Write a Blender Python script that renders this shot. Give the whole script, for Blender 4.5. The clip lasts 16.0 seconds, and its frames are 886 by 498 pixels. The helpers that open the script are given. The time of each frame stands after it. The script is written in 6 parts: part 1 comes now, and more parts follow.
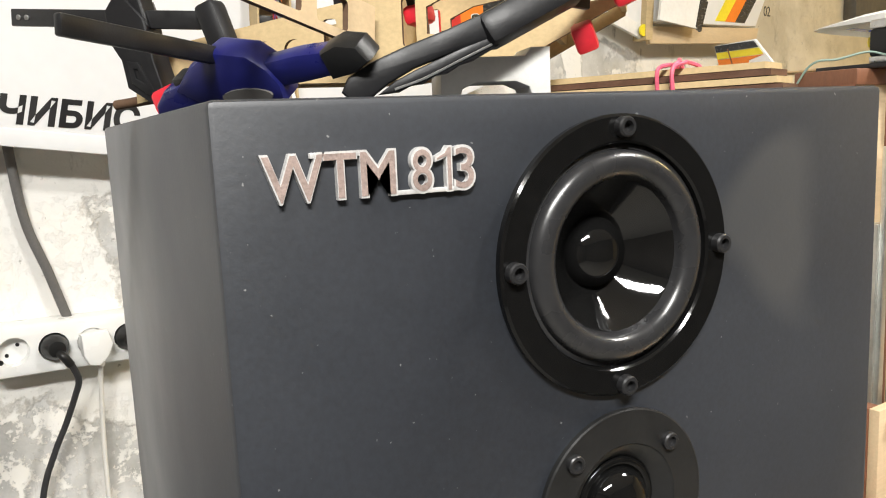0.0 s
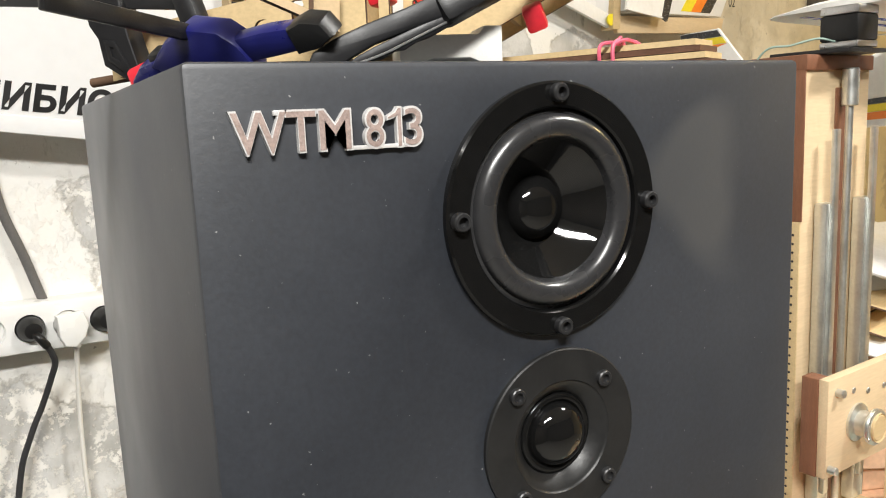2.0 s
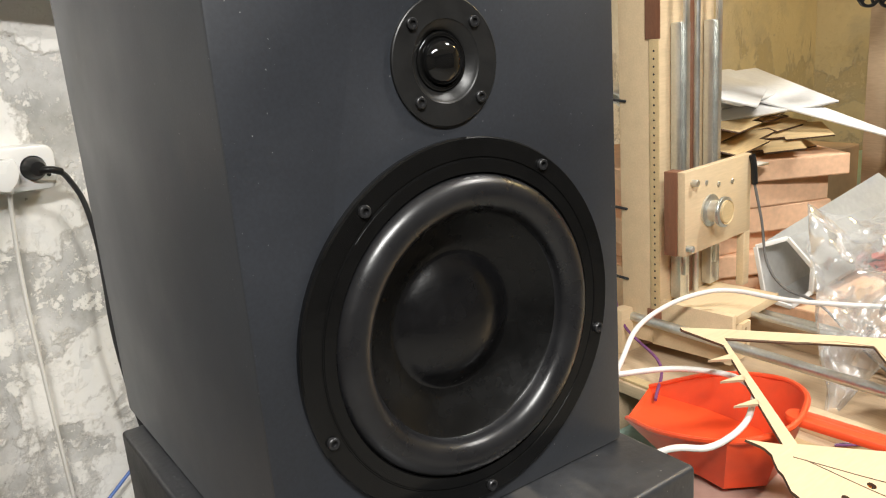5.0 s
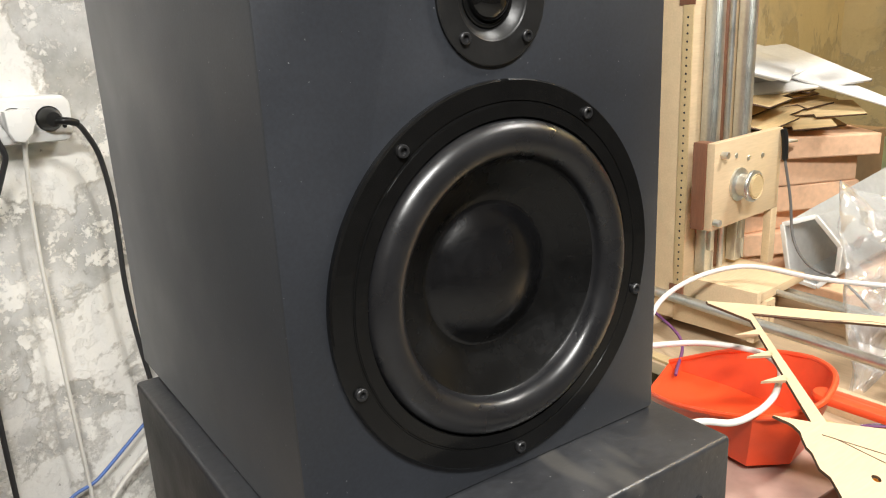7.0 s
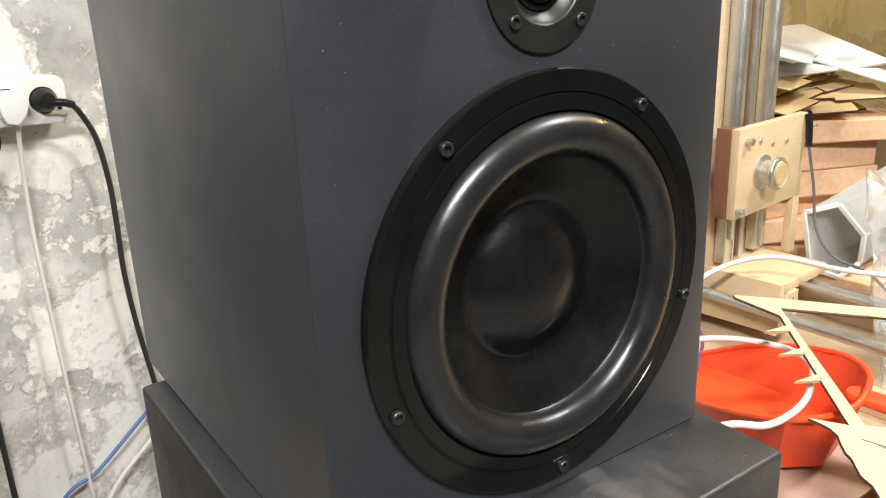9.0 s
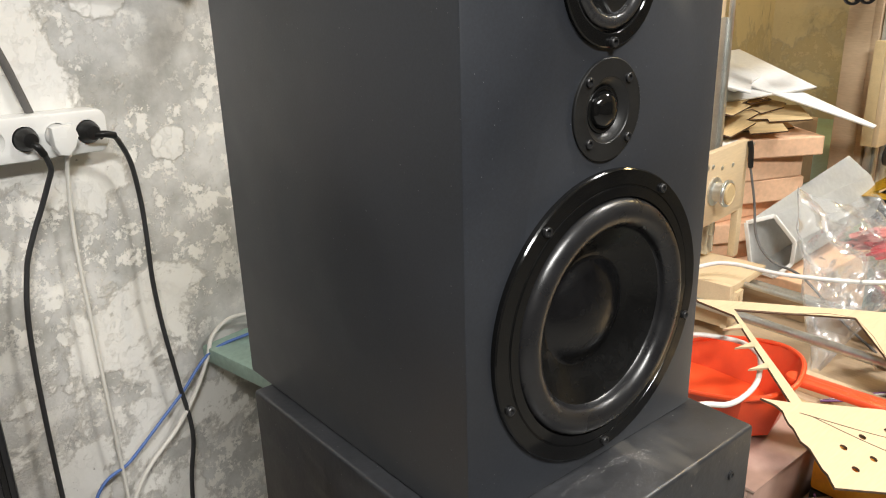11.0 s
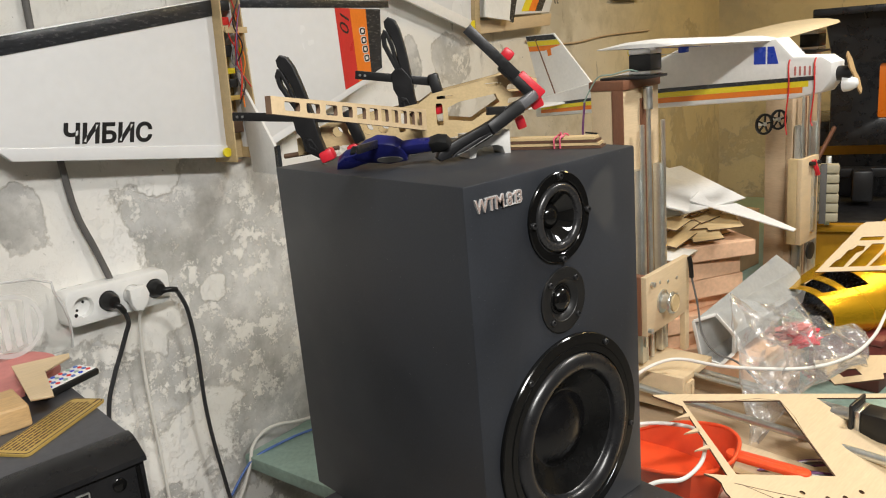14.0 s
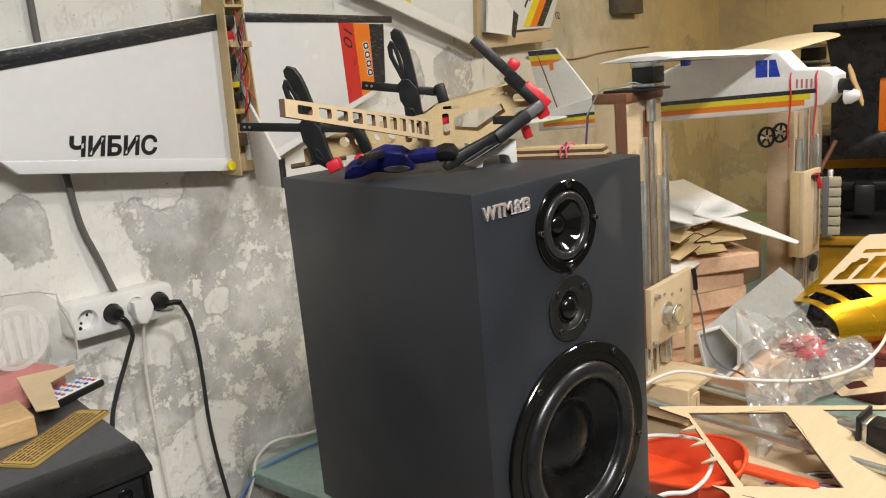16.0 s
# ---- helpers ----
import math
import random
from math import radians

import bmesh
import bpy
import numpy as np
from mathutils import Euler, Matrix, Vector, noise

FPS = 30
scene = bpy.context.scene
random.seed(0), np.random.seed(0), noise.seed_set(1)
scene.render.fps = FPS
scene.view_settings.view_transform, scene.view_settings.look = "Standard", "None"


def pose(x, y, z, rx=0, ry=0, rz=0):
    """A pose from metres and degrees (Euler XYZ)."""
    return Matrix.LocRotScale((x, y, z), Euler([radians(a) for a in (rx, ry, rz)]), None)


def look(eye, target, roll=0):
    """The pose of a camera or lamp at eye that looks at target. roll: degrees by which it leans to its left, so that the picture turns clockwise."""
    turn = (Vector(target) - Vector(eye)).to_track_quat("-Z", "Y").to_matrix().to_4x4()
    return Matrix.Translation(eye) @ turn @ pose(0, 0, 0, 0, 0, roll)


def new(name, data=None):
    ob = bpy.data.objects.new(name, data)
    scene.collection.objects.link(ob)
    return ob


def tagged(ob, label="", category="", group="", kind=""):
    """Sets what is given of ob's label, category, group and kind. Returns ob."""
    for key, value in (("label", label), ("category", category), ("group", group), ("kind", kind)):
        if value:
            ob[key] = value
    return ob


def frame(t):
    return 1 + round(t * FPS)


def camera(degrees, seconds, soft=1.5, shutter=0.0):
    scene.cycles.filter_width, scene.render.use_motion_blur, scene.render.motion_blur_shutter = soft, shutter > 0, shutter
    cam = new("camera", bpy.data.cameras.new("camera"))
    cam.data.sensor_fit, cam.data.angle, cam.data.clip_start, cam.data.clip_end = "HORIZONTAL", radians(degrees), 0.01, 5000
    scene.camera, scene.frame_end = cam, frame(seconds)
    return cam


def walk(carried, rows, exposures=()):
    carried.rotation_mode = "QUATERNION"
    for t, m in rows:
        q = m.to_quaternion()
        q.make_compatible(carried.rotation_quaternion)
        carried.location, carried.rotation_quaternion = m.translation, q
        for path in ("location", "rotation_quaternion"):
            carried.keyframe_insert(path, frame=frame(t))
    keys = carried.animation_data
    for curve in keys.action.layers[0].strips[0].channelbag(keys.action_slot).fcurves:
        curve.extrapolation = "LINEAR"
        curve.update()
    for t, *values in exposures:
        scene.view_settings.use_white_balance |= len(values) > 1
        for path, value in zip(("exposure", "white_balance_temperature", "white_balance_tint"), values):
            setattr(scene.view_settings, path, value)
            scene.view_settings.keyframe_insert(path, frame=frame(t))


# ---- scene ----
cam = camera(58.7, 16.0, soft=1.1)
PATH = [
    (0, (-0.009, -0.024, 1.492), (0.884, 1.74, 1.191), -2.5),
    (0.5, (-0.013, -0.029, 1.486), (0.868, 1.742, 1.196), -2.4),
    (1, (-0.012, -0.035, 1.484), (0.884, 1.726, 1.176), -2.4),
    (1.5, (-0.011, -0.044, 1.483), (0.912, 1.703, 1.171), -2.7),
    (2, (-0.016, -0.055, 1.482), (0.927, 1.679, 1.159), -2.5),
    (2.5, (-0.035, -0.085, 1.474), (0.909, 1.649, 1.157), -2.5),
    (3, (-0.058, -0.127, 1.472), (0.923, 1.591, 1.183), -3.4),
    (3.5, (-0.065, -0.154, 1.465), (0.971, 1.529, 1.158), -4.2),
    (4, (-0.074, -0.169, 1.438), (0.998, 1.485, 1.1), -4.6),
    (4.5, (-0.093, -0.18, 1.407), (0.995, 1.446, 0.992), -4.8),
    (5, (-0.101, -0.18, 1.369), (1.002, 1.406, 0.852), -4.5),
    (5.2, (-0.103, -0.18, 1.361), (1.004, 1.393, 0.812), -3.9),
    (7.3, (-0.105, -0.142, 1.348), (0.965, 1.444, 0.764), -2.6),
    (7.5, (-0.103, -0.131, 1.352), (0.97, 1.445, 0.749), -2.5),
    (8, (-0.098, -0.115, 1.354), (0.968, 1.465, 0.747), -2.4),
    (8.5, (-0.098, -0.109, 1.354), (0.97, 1.467, 0.74), -2.4),
    (9, (-0.1, -0.107, 1.351), (0.974, 1.461, 0.727), -2.5),
    (9.2, (-0.101, -0.106, 1.352), (0.975, 1.458, 0.722), -2.5),
    (11.3, (-0.314, -0.195, 1.485), (0.896, 1.249, 0.812), -1.8),
    (11.5, (-0.341, -0.221, 1.508), (0.869, 1.223, 0.836), -2.1),
    (12, (-0.398, -0.274, 1.543), (0.796, 1.179, 0.863), -3.2),
    (12.5, (-0.416, -0.315, 1.567), (0.788, 1.128, 0.882), -4.9),
    (13, (-0.443, -0.329, 1.595), (0.783, 1.114, 0.952), -5.1),
    (13.5, (-0.452, -0.327, 1.611), (0.799, 1.126, 1.041), -4.8),
    (14, (-0.455, -0.337, 1.629), (0.818, 1.123, 1.131), -4.9),
    (14.5, (-0.456, -0.345, 1.635), (0.826, 1.124, 1.188), -5.1),
    (15, (-0.451, -0.348, 1.631), (0.838, 1.119, 1.199), -5.2),
    (15.5, (-0.458, -0.341, 1.627), (0.831, 1.124, 1.189), -5.0),
    (16, (-0.463, -0.333, 1.621), (0.819, 1.132, 1.165), -5.0),
]

walk(cam, [(t, look(eye, target, roll)) for t, eye, target, roll in PATH],
     exposures=[(0, 0.72), (2.0, 0.70), (3.5, 0.45), (5.0, 0.50), (9.0, 0.74), (11.5, 0.34), (12.5, 0.24), (14.5, 0.07), (16, 0.07)])

# ---- light ----
world = bpy.data.worlds.new("room_air")
scene.world = world
world.use_nodes = True
world.node_tree.nodes["Background"].inputs[0].default_value = (0.9, 0.95, 1.0, 1)
world.node_tree.nodes["Background"].inputs[1].default_value = 0.02


def area_lamp(name, eye, target, sx, sy, watts, colour):
    data = bpy.data.lights.new(name, "AREA")
    data.shape, data.size, data.size_y, data.energy, data.color = "RECTANGLE", sx, sy, watts, colour
    ob = new(name, data)
    ob.matrix_world = look(eye, target)
    return ob


area_lamp("ceiling_tube_light", (1.35, -0.30, 2.62), (1.35, -0.29, 0), 0.36, 0.20, 24, (1.0, 0.975, 0.93))
area_lamp("ceiling_tube_light", (-0.50, -1.00, 2.62), (-0.50, -0.95, 0), 0.9, 0.25, 70, (1.0, 0.985, 0.95))
area_lamp("warm_ceiling_light", (2.75, 0.10, 2.62), (2.75, 0.11, 0), 0.3, 0.3, 16, (1.0, 0.73, 0.31))

# ---- materials ----


def nodes_of(name):
    m = bpy.data.materials.new(name)
    m.use_nodes = True
    nt = m.node_tree
    return m, nt, nt.nodes["Principled BSDF"]


def mat(name, colour, rough=0.5, metal=0.0, vary=0.12, scale=30.0, bump=0.1, stretch=(1, 1, 1), coat=0.0, rvary=0.08, fine=6.0, spec=0.5):
    """A surface with variation at two scales and fine relief."""
    m, nt, p = nodes_of(name)
    tc = nt.nodes.new("ShaderNodeTexCoord")
    mp = nt.nodes.new("ShaderNodeMapping")
    mp.inputs["Scale"].default_value = stretch
    nt.links.new(tc.outputs["Object"], mp.inputs["Vector"])
    n1 = nt.nodes.new("ShaderNodeTexNoise")
    n1.inputs["Scale"].default_value, n1.inputs["Detail"].default_value = scale, 5
    n2 = nt.nodes.new("ShaderNodeTexNoise")
    n2.inputs["Scale"].default_value, n2.inputs["Detail"].default_value = scale * fine, 3
    for n in (n1, n2):
        nt.links.new(mp.outputs["Vector"], n.inputs["Vector"])
    mix = nt.nodes.new("ShaderNodeMath")
    mix.operation = "MULTIPLY_ADD"
    mix.inputs[1].default_value = 0.5
    nt.links.new(n2.outputs["Fac"], mix.inputs[0])
    half = nt.nodes.new("ShaderNodeMath")
    half.operation = "MULTIPLY"
    half.inputs[1].default_value = 0.5
    nt.links.new(n1.outputs["Fac"], half.inputs[0])
    nt.links.new(half.outputs[0], mix.inputs[2])
    ramp = nt.nodes.new("ShaderNodeValToRGB")
    lo = [max(0, c * (1 - vary)) for c in colour]
    hi = [min(1, c * (1 + vary)) for c in colour]
    ramp.color_ramp.elements[0].color, ramp.color_ramp.elements[0].position = (*lo, 1), 0.3
    ramp.color_ramp.elements[1].color, ramp.color_ramp.elements[1].position = (*hi, 1), 0.7
    nt.links.new(mix.outputs[0], ramp.inputs["Fac"])
    nt.links.new(ramp.outputs["Color"], p.inputs["Base Color"])
    rr = nt.nodes.new("ShaderNodeMapRange")
    rr.inputs["From Min"].default_value, rr.inputs["From Max"].default_value = 0.3, 0.7
    rr.inputs["To Min"].default_value, rr.inputs["To Max"].default_value = max(0.02, rough - rvary), min(1, rough + rvary)
    nt.links.new(n1.outputs["Fac"], rr.inputs["Value"])
    nt.links.new(rr.outputs["Result"], p.inputs["Roughness"])
    p.inputs["Metallic"].default_value = metal
    p.inputs["Coat Weight"].default_value = coat
    p.inputs["Specular IOR Level"].default_value = spec
    if bump:
        b = nt.nodes.new("ShaderNodeBump")
        b.inputs["Strength"].default_value, b.inputs["Distance"].default_value = bump, 0.002
        nt.links.new(mix.outputs[0], b.inputs["Height"])
        nt.links.new(b.outputs["Normal"], p.inputs["Normal"])
    return m


def plaster(name="old_plaster", start=0.9, end=2.6, blobs=()):
    """Old painted plaster: white paint flaked off to a cloudy grey coat in places, with crumbs of paint left, mildew
    specks, yellower and darker towards the far end.
    blobs: (x, y, half width, half height, how much more paint was lost there)."""
    m, nt, p = nodes_of(name)
    L = nt.links
    tc = nt.nodes.new("ShaderNodeTexCoord")

    def noise_tex(scale, detail, rough=0.6, w=0.0, dist=0.0):
        n = nt.nodes.new("ShaderNodeTexNoise")
        n.noise_dimensions = "4D"
        n.inputs["W"].default_value = w
        n.inputs["Scale"].default_value, n.inputs["Detail"].default_value = scale, detail
        n.inputs["Roughness"].default_value, n.inputs["Distortion"].default_value = rough, dist
        L.new(tc.outputs["Object"], n.inputs["Vector"])
        return n.outputs["Fac"]

    def ramp(src, a, b, ca=(0, 0, 0, 1), cb=(1, 1, 1, 1)):
        r = nt.nodes.new("ShaderNodeValToRGB")
        r.color_ramp.elements[0].position, r.color_ramp.elements[1].position = a, b
        r.color_ramp.elements[0].color, r.color_ramp.elements[1].color = ca, cb
        L.new(src, r.inputs["Fac"])
        return r.outputs["Color"]

    def calc(op, a, b, c=0.0):
        n = nt.nodes.new("ShaderNodeMath")
        n.operation = op
        for sock, v in zip(n.inputs, (a, b, c)):
            if isinstance(v, (float, int)):
                sock.default_value = v
            else:
                L.new(v, sock)
        return n.outputs[0]

    def spread(src, a, b, lo=0.0, hi=1.0):
        n = nt.nodes.new("ShaderNodeMapRange")
        for k, v in (("From Min", a), ("From Max", b), ("To Min", lo), ("To Max", hi)):
            n.inputs[k].default_value = v
        L.new(src, n.inputs["Value"])
        return n.outputs["Result"]

    def mixc(fac, a, b, blend="MIX"):
        x = nt.nodes.new("ShaderNodeMix")
        x.data_type, x.blend_type = "RGBA", blend
        for sock, v in ((x.inputs[0], fac), (x.inputs[6], a), (x.inputs[7], b)):
            if isinstance(v, (tuple, float, int)):
                sock.default_value = v
            else:
                L.new(v, sock)
        return x.outputs[2]

    sep = nt.nodes.new("ShaderNodeSeparateXYZ")
    L.new(tc.outputs["Object"], sep.inputs[0])
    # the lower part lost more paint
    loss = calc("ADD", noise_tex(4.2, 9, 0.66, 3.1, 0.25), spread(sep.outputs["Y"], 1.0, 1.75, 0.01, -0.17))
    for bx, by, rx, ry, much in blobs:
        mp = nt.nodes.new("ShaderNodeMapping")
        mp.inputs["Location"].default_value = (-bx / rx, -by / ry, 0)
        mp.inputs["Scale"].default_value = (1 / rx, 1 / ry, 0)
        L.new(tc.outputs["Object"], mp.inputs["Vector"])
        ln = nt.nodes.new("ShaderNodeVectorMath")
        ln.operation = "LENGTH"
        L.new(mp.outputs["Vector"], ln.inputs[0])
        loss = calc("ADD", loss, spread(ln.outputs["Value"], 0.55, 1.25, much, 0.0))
    patch = ramp(loss, 0.487, 0.502)
    rim = calc("MULTIPLY", spread(loss, 0.470, 0.487), spread(loss, 0.487, 0.512, 1.0, 0.0))
    crumbs = calc("MULTIPLY", ramp(noise_tex(24, 10, 0.78, 1.7, 0.1), 0.515, 0.535), ramp(noise_tex(3.7, 4, 0.6, 15.0), 0.38, 0.52))
    cloud = ramp(noise_tex(7.5, 8, 0.66, 6.0), 0.36, 0.62, (0.40, 0.395, 0.37, 1), (0.76, 0.75, 0.725, 1))
    wash = ramp(noise_tex(2.6, 5, 0.6, 31.0), 0.38, 0.66, (0.86, 0.86, 0.86, 1), (1, 1, 1, 1))
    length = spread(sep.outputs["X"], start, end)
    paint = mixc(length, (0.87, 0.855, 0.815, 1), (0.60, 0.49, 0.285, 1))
    paint = mixc(1.0, paint, ramp(noise_tex(2.0, 6, 0.55, 9.0), 0.33, 0.62, (0.88, 0.88, 0.87, 1), (1, 1, 1, 1)), "MULTIPLY")
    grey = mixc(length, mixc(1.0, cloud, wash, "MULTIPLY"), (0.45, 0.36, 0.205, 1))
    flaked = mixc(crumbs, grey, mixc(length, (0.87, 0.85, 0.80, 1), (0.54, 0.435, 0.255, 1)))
    base = mixc(patch, paint, flaked)
    base = mixc(calc("MULTIPLY", rim, 0.42), base, (0.30, 0.27, 0.22, 1))
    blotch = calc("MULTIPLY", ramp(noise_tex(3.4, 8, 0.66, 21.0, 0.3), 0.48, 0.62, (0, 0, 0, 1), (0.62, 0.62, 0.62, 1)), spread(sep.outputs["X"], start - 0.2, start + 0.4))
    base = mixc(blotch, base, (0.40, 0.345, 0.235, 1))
    drips = nt.nodes.new("ShaderNodeMapping")
    drips.inputs["Scale"].default_value = (1, 0.30, 1)
    L.new(tc.outputs["Object"], drips.inputs["Vector"])
    streak = nt.nodes.new("ShaderNodeTexNoise")
    streak.inputs["Scale"].default_value, streak.inputs["Detail"].default_value, streak.inputs["Roughness"].default_value = 26, 7, 0.7
    L.new(drips.outputs["Vector"], streak.inputs["Vector"])
    mould = calc("MULTIPLY", ramp(streak.outputs["Fac"], 0.58, 0.68), ramp(noise_tex(2.4, 4, 0.55, 12.0), 0.47, 0.60))
    base = mixc(calc("MULTIPLY", mould, 0.75), base, (0.17, 0.15, 0.12, 1))
    specks = ramp(noise_tex(85, 4, 0.6, 40.0), 0.655, 0.69)
    base = mixc(calc("MULTIPLY", specks, 0.6), base, (0.22, 0.20, 0.17, 1))
    L.new(base, p.inputs["Base Color"])
    p.inputs["Roughness"].default_value = 0.85
    h = calc("MULTIPLY_ADD", patch, -0.7, calc("MULTIPLY_ADD", crumbs, 0.4, noise_tex(40, 7, 0.65)))
    b = nt.nodes.new("ShaderNodeBump")
    b.inputs["Strength"].default_value, b.inputs["Distance"].default_value = 0.55, 0.004
    L.new(h, b.inputs["Height"])
    L.new(b.outputs["Normal"], p.inputs["Normal"])
    return m


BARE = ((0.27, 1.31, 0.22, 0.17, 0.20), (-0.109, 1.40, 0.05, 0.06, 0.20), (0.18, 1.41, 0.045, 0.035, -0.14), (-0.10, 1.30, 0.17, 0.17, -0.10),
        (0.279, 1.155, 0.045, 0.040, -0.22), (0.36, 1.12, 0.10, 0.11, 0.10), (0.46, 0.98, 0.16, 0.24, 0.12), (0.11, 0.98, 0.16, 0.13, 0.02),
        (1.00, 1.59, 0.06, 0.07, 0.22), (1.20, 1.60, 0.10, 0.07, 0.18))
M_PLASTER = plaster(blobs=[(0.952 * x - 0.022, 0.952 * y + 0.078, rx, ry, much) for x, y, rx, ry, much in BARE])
M_BEIGE = plaster("yellow_beige_plaster", -9.0, -8.0)
M_CABINET = mat("black_painted_board", (0.0150, 0.0175, 0.0228), 0.52, vary=0.28, scale=9, bump=0.045, fine=60, rvary=0.08, spec=0.55)
M_OLDCAB = mat("worn_black_paint", (0.022, 0.023, 0.026), 0.42, spec=0.7, vary=0.35, scale=14, bump=0.25, fine=12, rvary=0.14)


def dusty(m, scale, level, colour, streak=(1, 1, 1)):
    """Adds fine pale specks or scratches to a painted surface."""
    nt = m.node_tree
    p = nt.nodes["Principled BSDF"]
    old = p.inputs["Base Color"].links[0].from_socket
    tc = nt.nodes.new("ShaderNodeTexCoord")
    mp = nt.nodes.new("ShaderNodeMapping")
    mp.inputs["Scale"].default_value = streak
    n = nt.nodes.new("ShaderNodeTexNoise")
    n.inputs["Scale"].default_value, n.inputs["Detail"].default_value = scale, 2
    nt.links.new(tc.outputs["Object"], mp.inputs["Vector"])
    nt.links.new(mp.outputs["Vector"], n.inputs["Vector"])
    r = nt.nodes.new("ShaderNodeMapRange")
    r.inputs["From Min"].default_value, r.inputs["From Max"].default_value = level, level + 0.05
    nt.links.new(n.outputs["Fac"], r.inputs["Value"])
    x = nt.nodes.new("ShaderNodeMix")
    x.data_type = "RGBA"
    nt.links.new(r.outputs["Result"], x.inputs[0])
    nt.links.new(old, x.inputs[6])
    x.inputs[7].default_value = (*colour, 1)
    nt.links.new(x.outputs[2], p.inputs["Base Color"])


_p = M_CABINET.node_tree.nodes["Principled BSDF"]
_p.inputs["Sheen Weight"].default_value, _p.inputs["Sheen Roughness"].default_value = 0.07, 0.40
dusty(M_CABINET, 420, 0.735, (0.16, 0.16, 0.16))
dusty(M_CABINET, 7, 0.70, (0.035, 0.036, 0.038))
dusty(M_OLDCAB, 300, 0.73, (0.22, 0.21, 0.20))
dusty(M_OLDCAB, 22, 0.66, (0.050, 0.048, 0.046), (1, 0.25, 1))
M_GLOSS = mat("gloss_black_plastic", (0.005, 0.005, 0.005), 0.12, vary=0.2, scale=40, bump=0.03, rvary=0.04, spec=0.3)
M_SATIN = mat("satin_black_plastic", (0.012, 0.012, 0.012), 0.38, spec=0.35, vary=0.2, scale=60, bump=0.08)
M_RUBBER = mat("black_rubber", (0.020, 0.020, 0.021), 0.27, vary=0.2, scale=50, bump=0.05, rvary=0.06)
M_CONE = mat("coated_black_cone", (0.005, 0.005, 0.005), 0.27, vary=0.3, scale=45, bump=0.14, rvary=0.08, spec=0.22)
M_RUBBER_DARK = mat("dark_rubber", (0.011, 0.011, 0.012), 0.30, vary=0.2, scale=50, bump=0.05, rvary=0.06, spec=0.5)
M_CAP = mat("coated_dust_cap", (0.005, 0.005, 0.0055), 0.24, vary=0.3, scale=45, bump=0.14, rvary=0.08, spec=0.4)
M_MIRRORBLACK = mat("polished_black_cone", (0.005, 0.005, 0.005), 0.06, vary=0.2, scale=30, bump=0.02, rvary=0.03)
M_BOLT = mat("blackened_steel", (0.022, 0.022, 0.023), 0.36, metal=0.3, vary=0.2, scale=200, bump=0.05)
M_STEEL = mat("zinc_steel", (0.64, 0.65, 0.62), 0.36, metal=0.9, vary=0.12, scale=40, bump=0.05)
M_ALU = mat("brushed_aluminium", (0.60, 0.60, 0.60), 0.35, metal=1.0, vary=0.1, scale=80, bump=0.05)
M_PLY = mat("birch_plywood", (0.54, 0.405, 0.215), 0.6, vary=0.14, scale=10, stretch=(1, 8, 8), bump=0.12)
M_PALEPLY = mat("pale_sanded_plywood", (0.62, 0.475, 0.295), 0.6, vary=0.10, scale=8, stretch=(1, 8, 8), bump=0.10)
M_BURNT = mat("laser_burnt_edge", (0.10, 0.055, 0.03), 0.7, vary=0.3, scale=60)
M_BROWN = mat("brown_laminate", (0.20, 0.085, 0.045), 0.5, vary=0.2, scale=25, stretch=(8, 8, 1), bump=0.1)
M_WHITEPL = mat("white_plastic", (0.80, 0.80, 0.78), 0.28, vary=0.03, scale=10, bump=0.03)
M_FILM = mat("white_glossy_film", (0.80, 0.81, 0.82), 0.20, vary=0.03, scale=9, bump=0.12, rvary=0.08)
M_FOAM = mat("white_foam_sheet", (0.80, 0.79, 0.76), 0.7, vary=0.06, scale=20, bump=0.12)
M_XPS = mat("orange_foam_board", (0.82, 0.52, 0.33), 0.75, vary=0.14, scale=18, bump=0.2)
M_BLACKFILM = mat("black_carbon_film", (0.030, 0.033, 0.038), 0.22, vary=0.5, scale=60, stretch=(1, 4, 4), bump=0.25, rvary=0.1)
M_INK = mat("black_ink", (0.015, 0.015, 0.016), 0.4, vary=0.1, scale=30, bump=0)
M_RED = mat("red_tape", (0.62, 0.035, 0.03), 0.35, vary=0.08, scale=30, bump=0.03)
M_ORANGE = mat("orange_tape", (0.85, 0.22, 0.02), 0.35, vary=0.08, scale=30, bump=0.03)
M_YELLOW = mat("yellow_tape", (0.83, 0.68, 0.03), 0.35, vary=0.08, scale=30, bump=0.03)
M_BLUE = mat("blue_plastic", (0.010, 0.012, 0.105), 0.32, vary=0.15, scale=30, bump=0.04)
M_BLUEFILM = mat("blue_film", (0.02, 0.06, 0.50), 0.25, vary=0.1, scale=20, bump=0.02)
M_CLAMP = mat("black_nylon", (0.009, 0.009, 0.010), 0.46, vary=0.15, scale=70, bump=0.1, spec=0.35)
M_REDPAD = mat("red_rubber_pad", (0.62, 0.02, 0.035), 0.4, vary=0.12, scale=50, bump=0.05)
M_PAN = mat("red_orange_plastic", (0.78, 0.075, 0.018), 0.38, vary=0.08, scale=12, bump=0.05)
M_GREEN = mat("green_painted_tabletop", (0.30, 0.42, 0.36), 0.5, vary=0.2, scale=14, bump=0.15)
M_CABLE_K = mat("black_cable_sheath", (0.030, 0.030, 0.032), 0.5, vary=0.15, scale=60, bump=0.05)
M_CABLE_G = mat("grey_cable_sheath", (0.12, 0.115, 0.11), 0.55, vary=0.15, scale=60, bump=0.05)
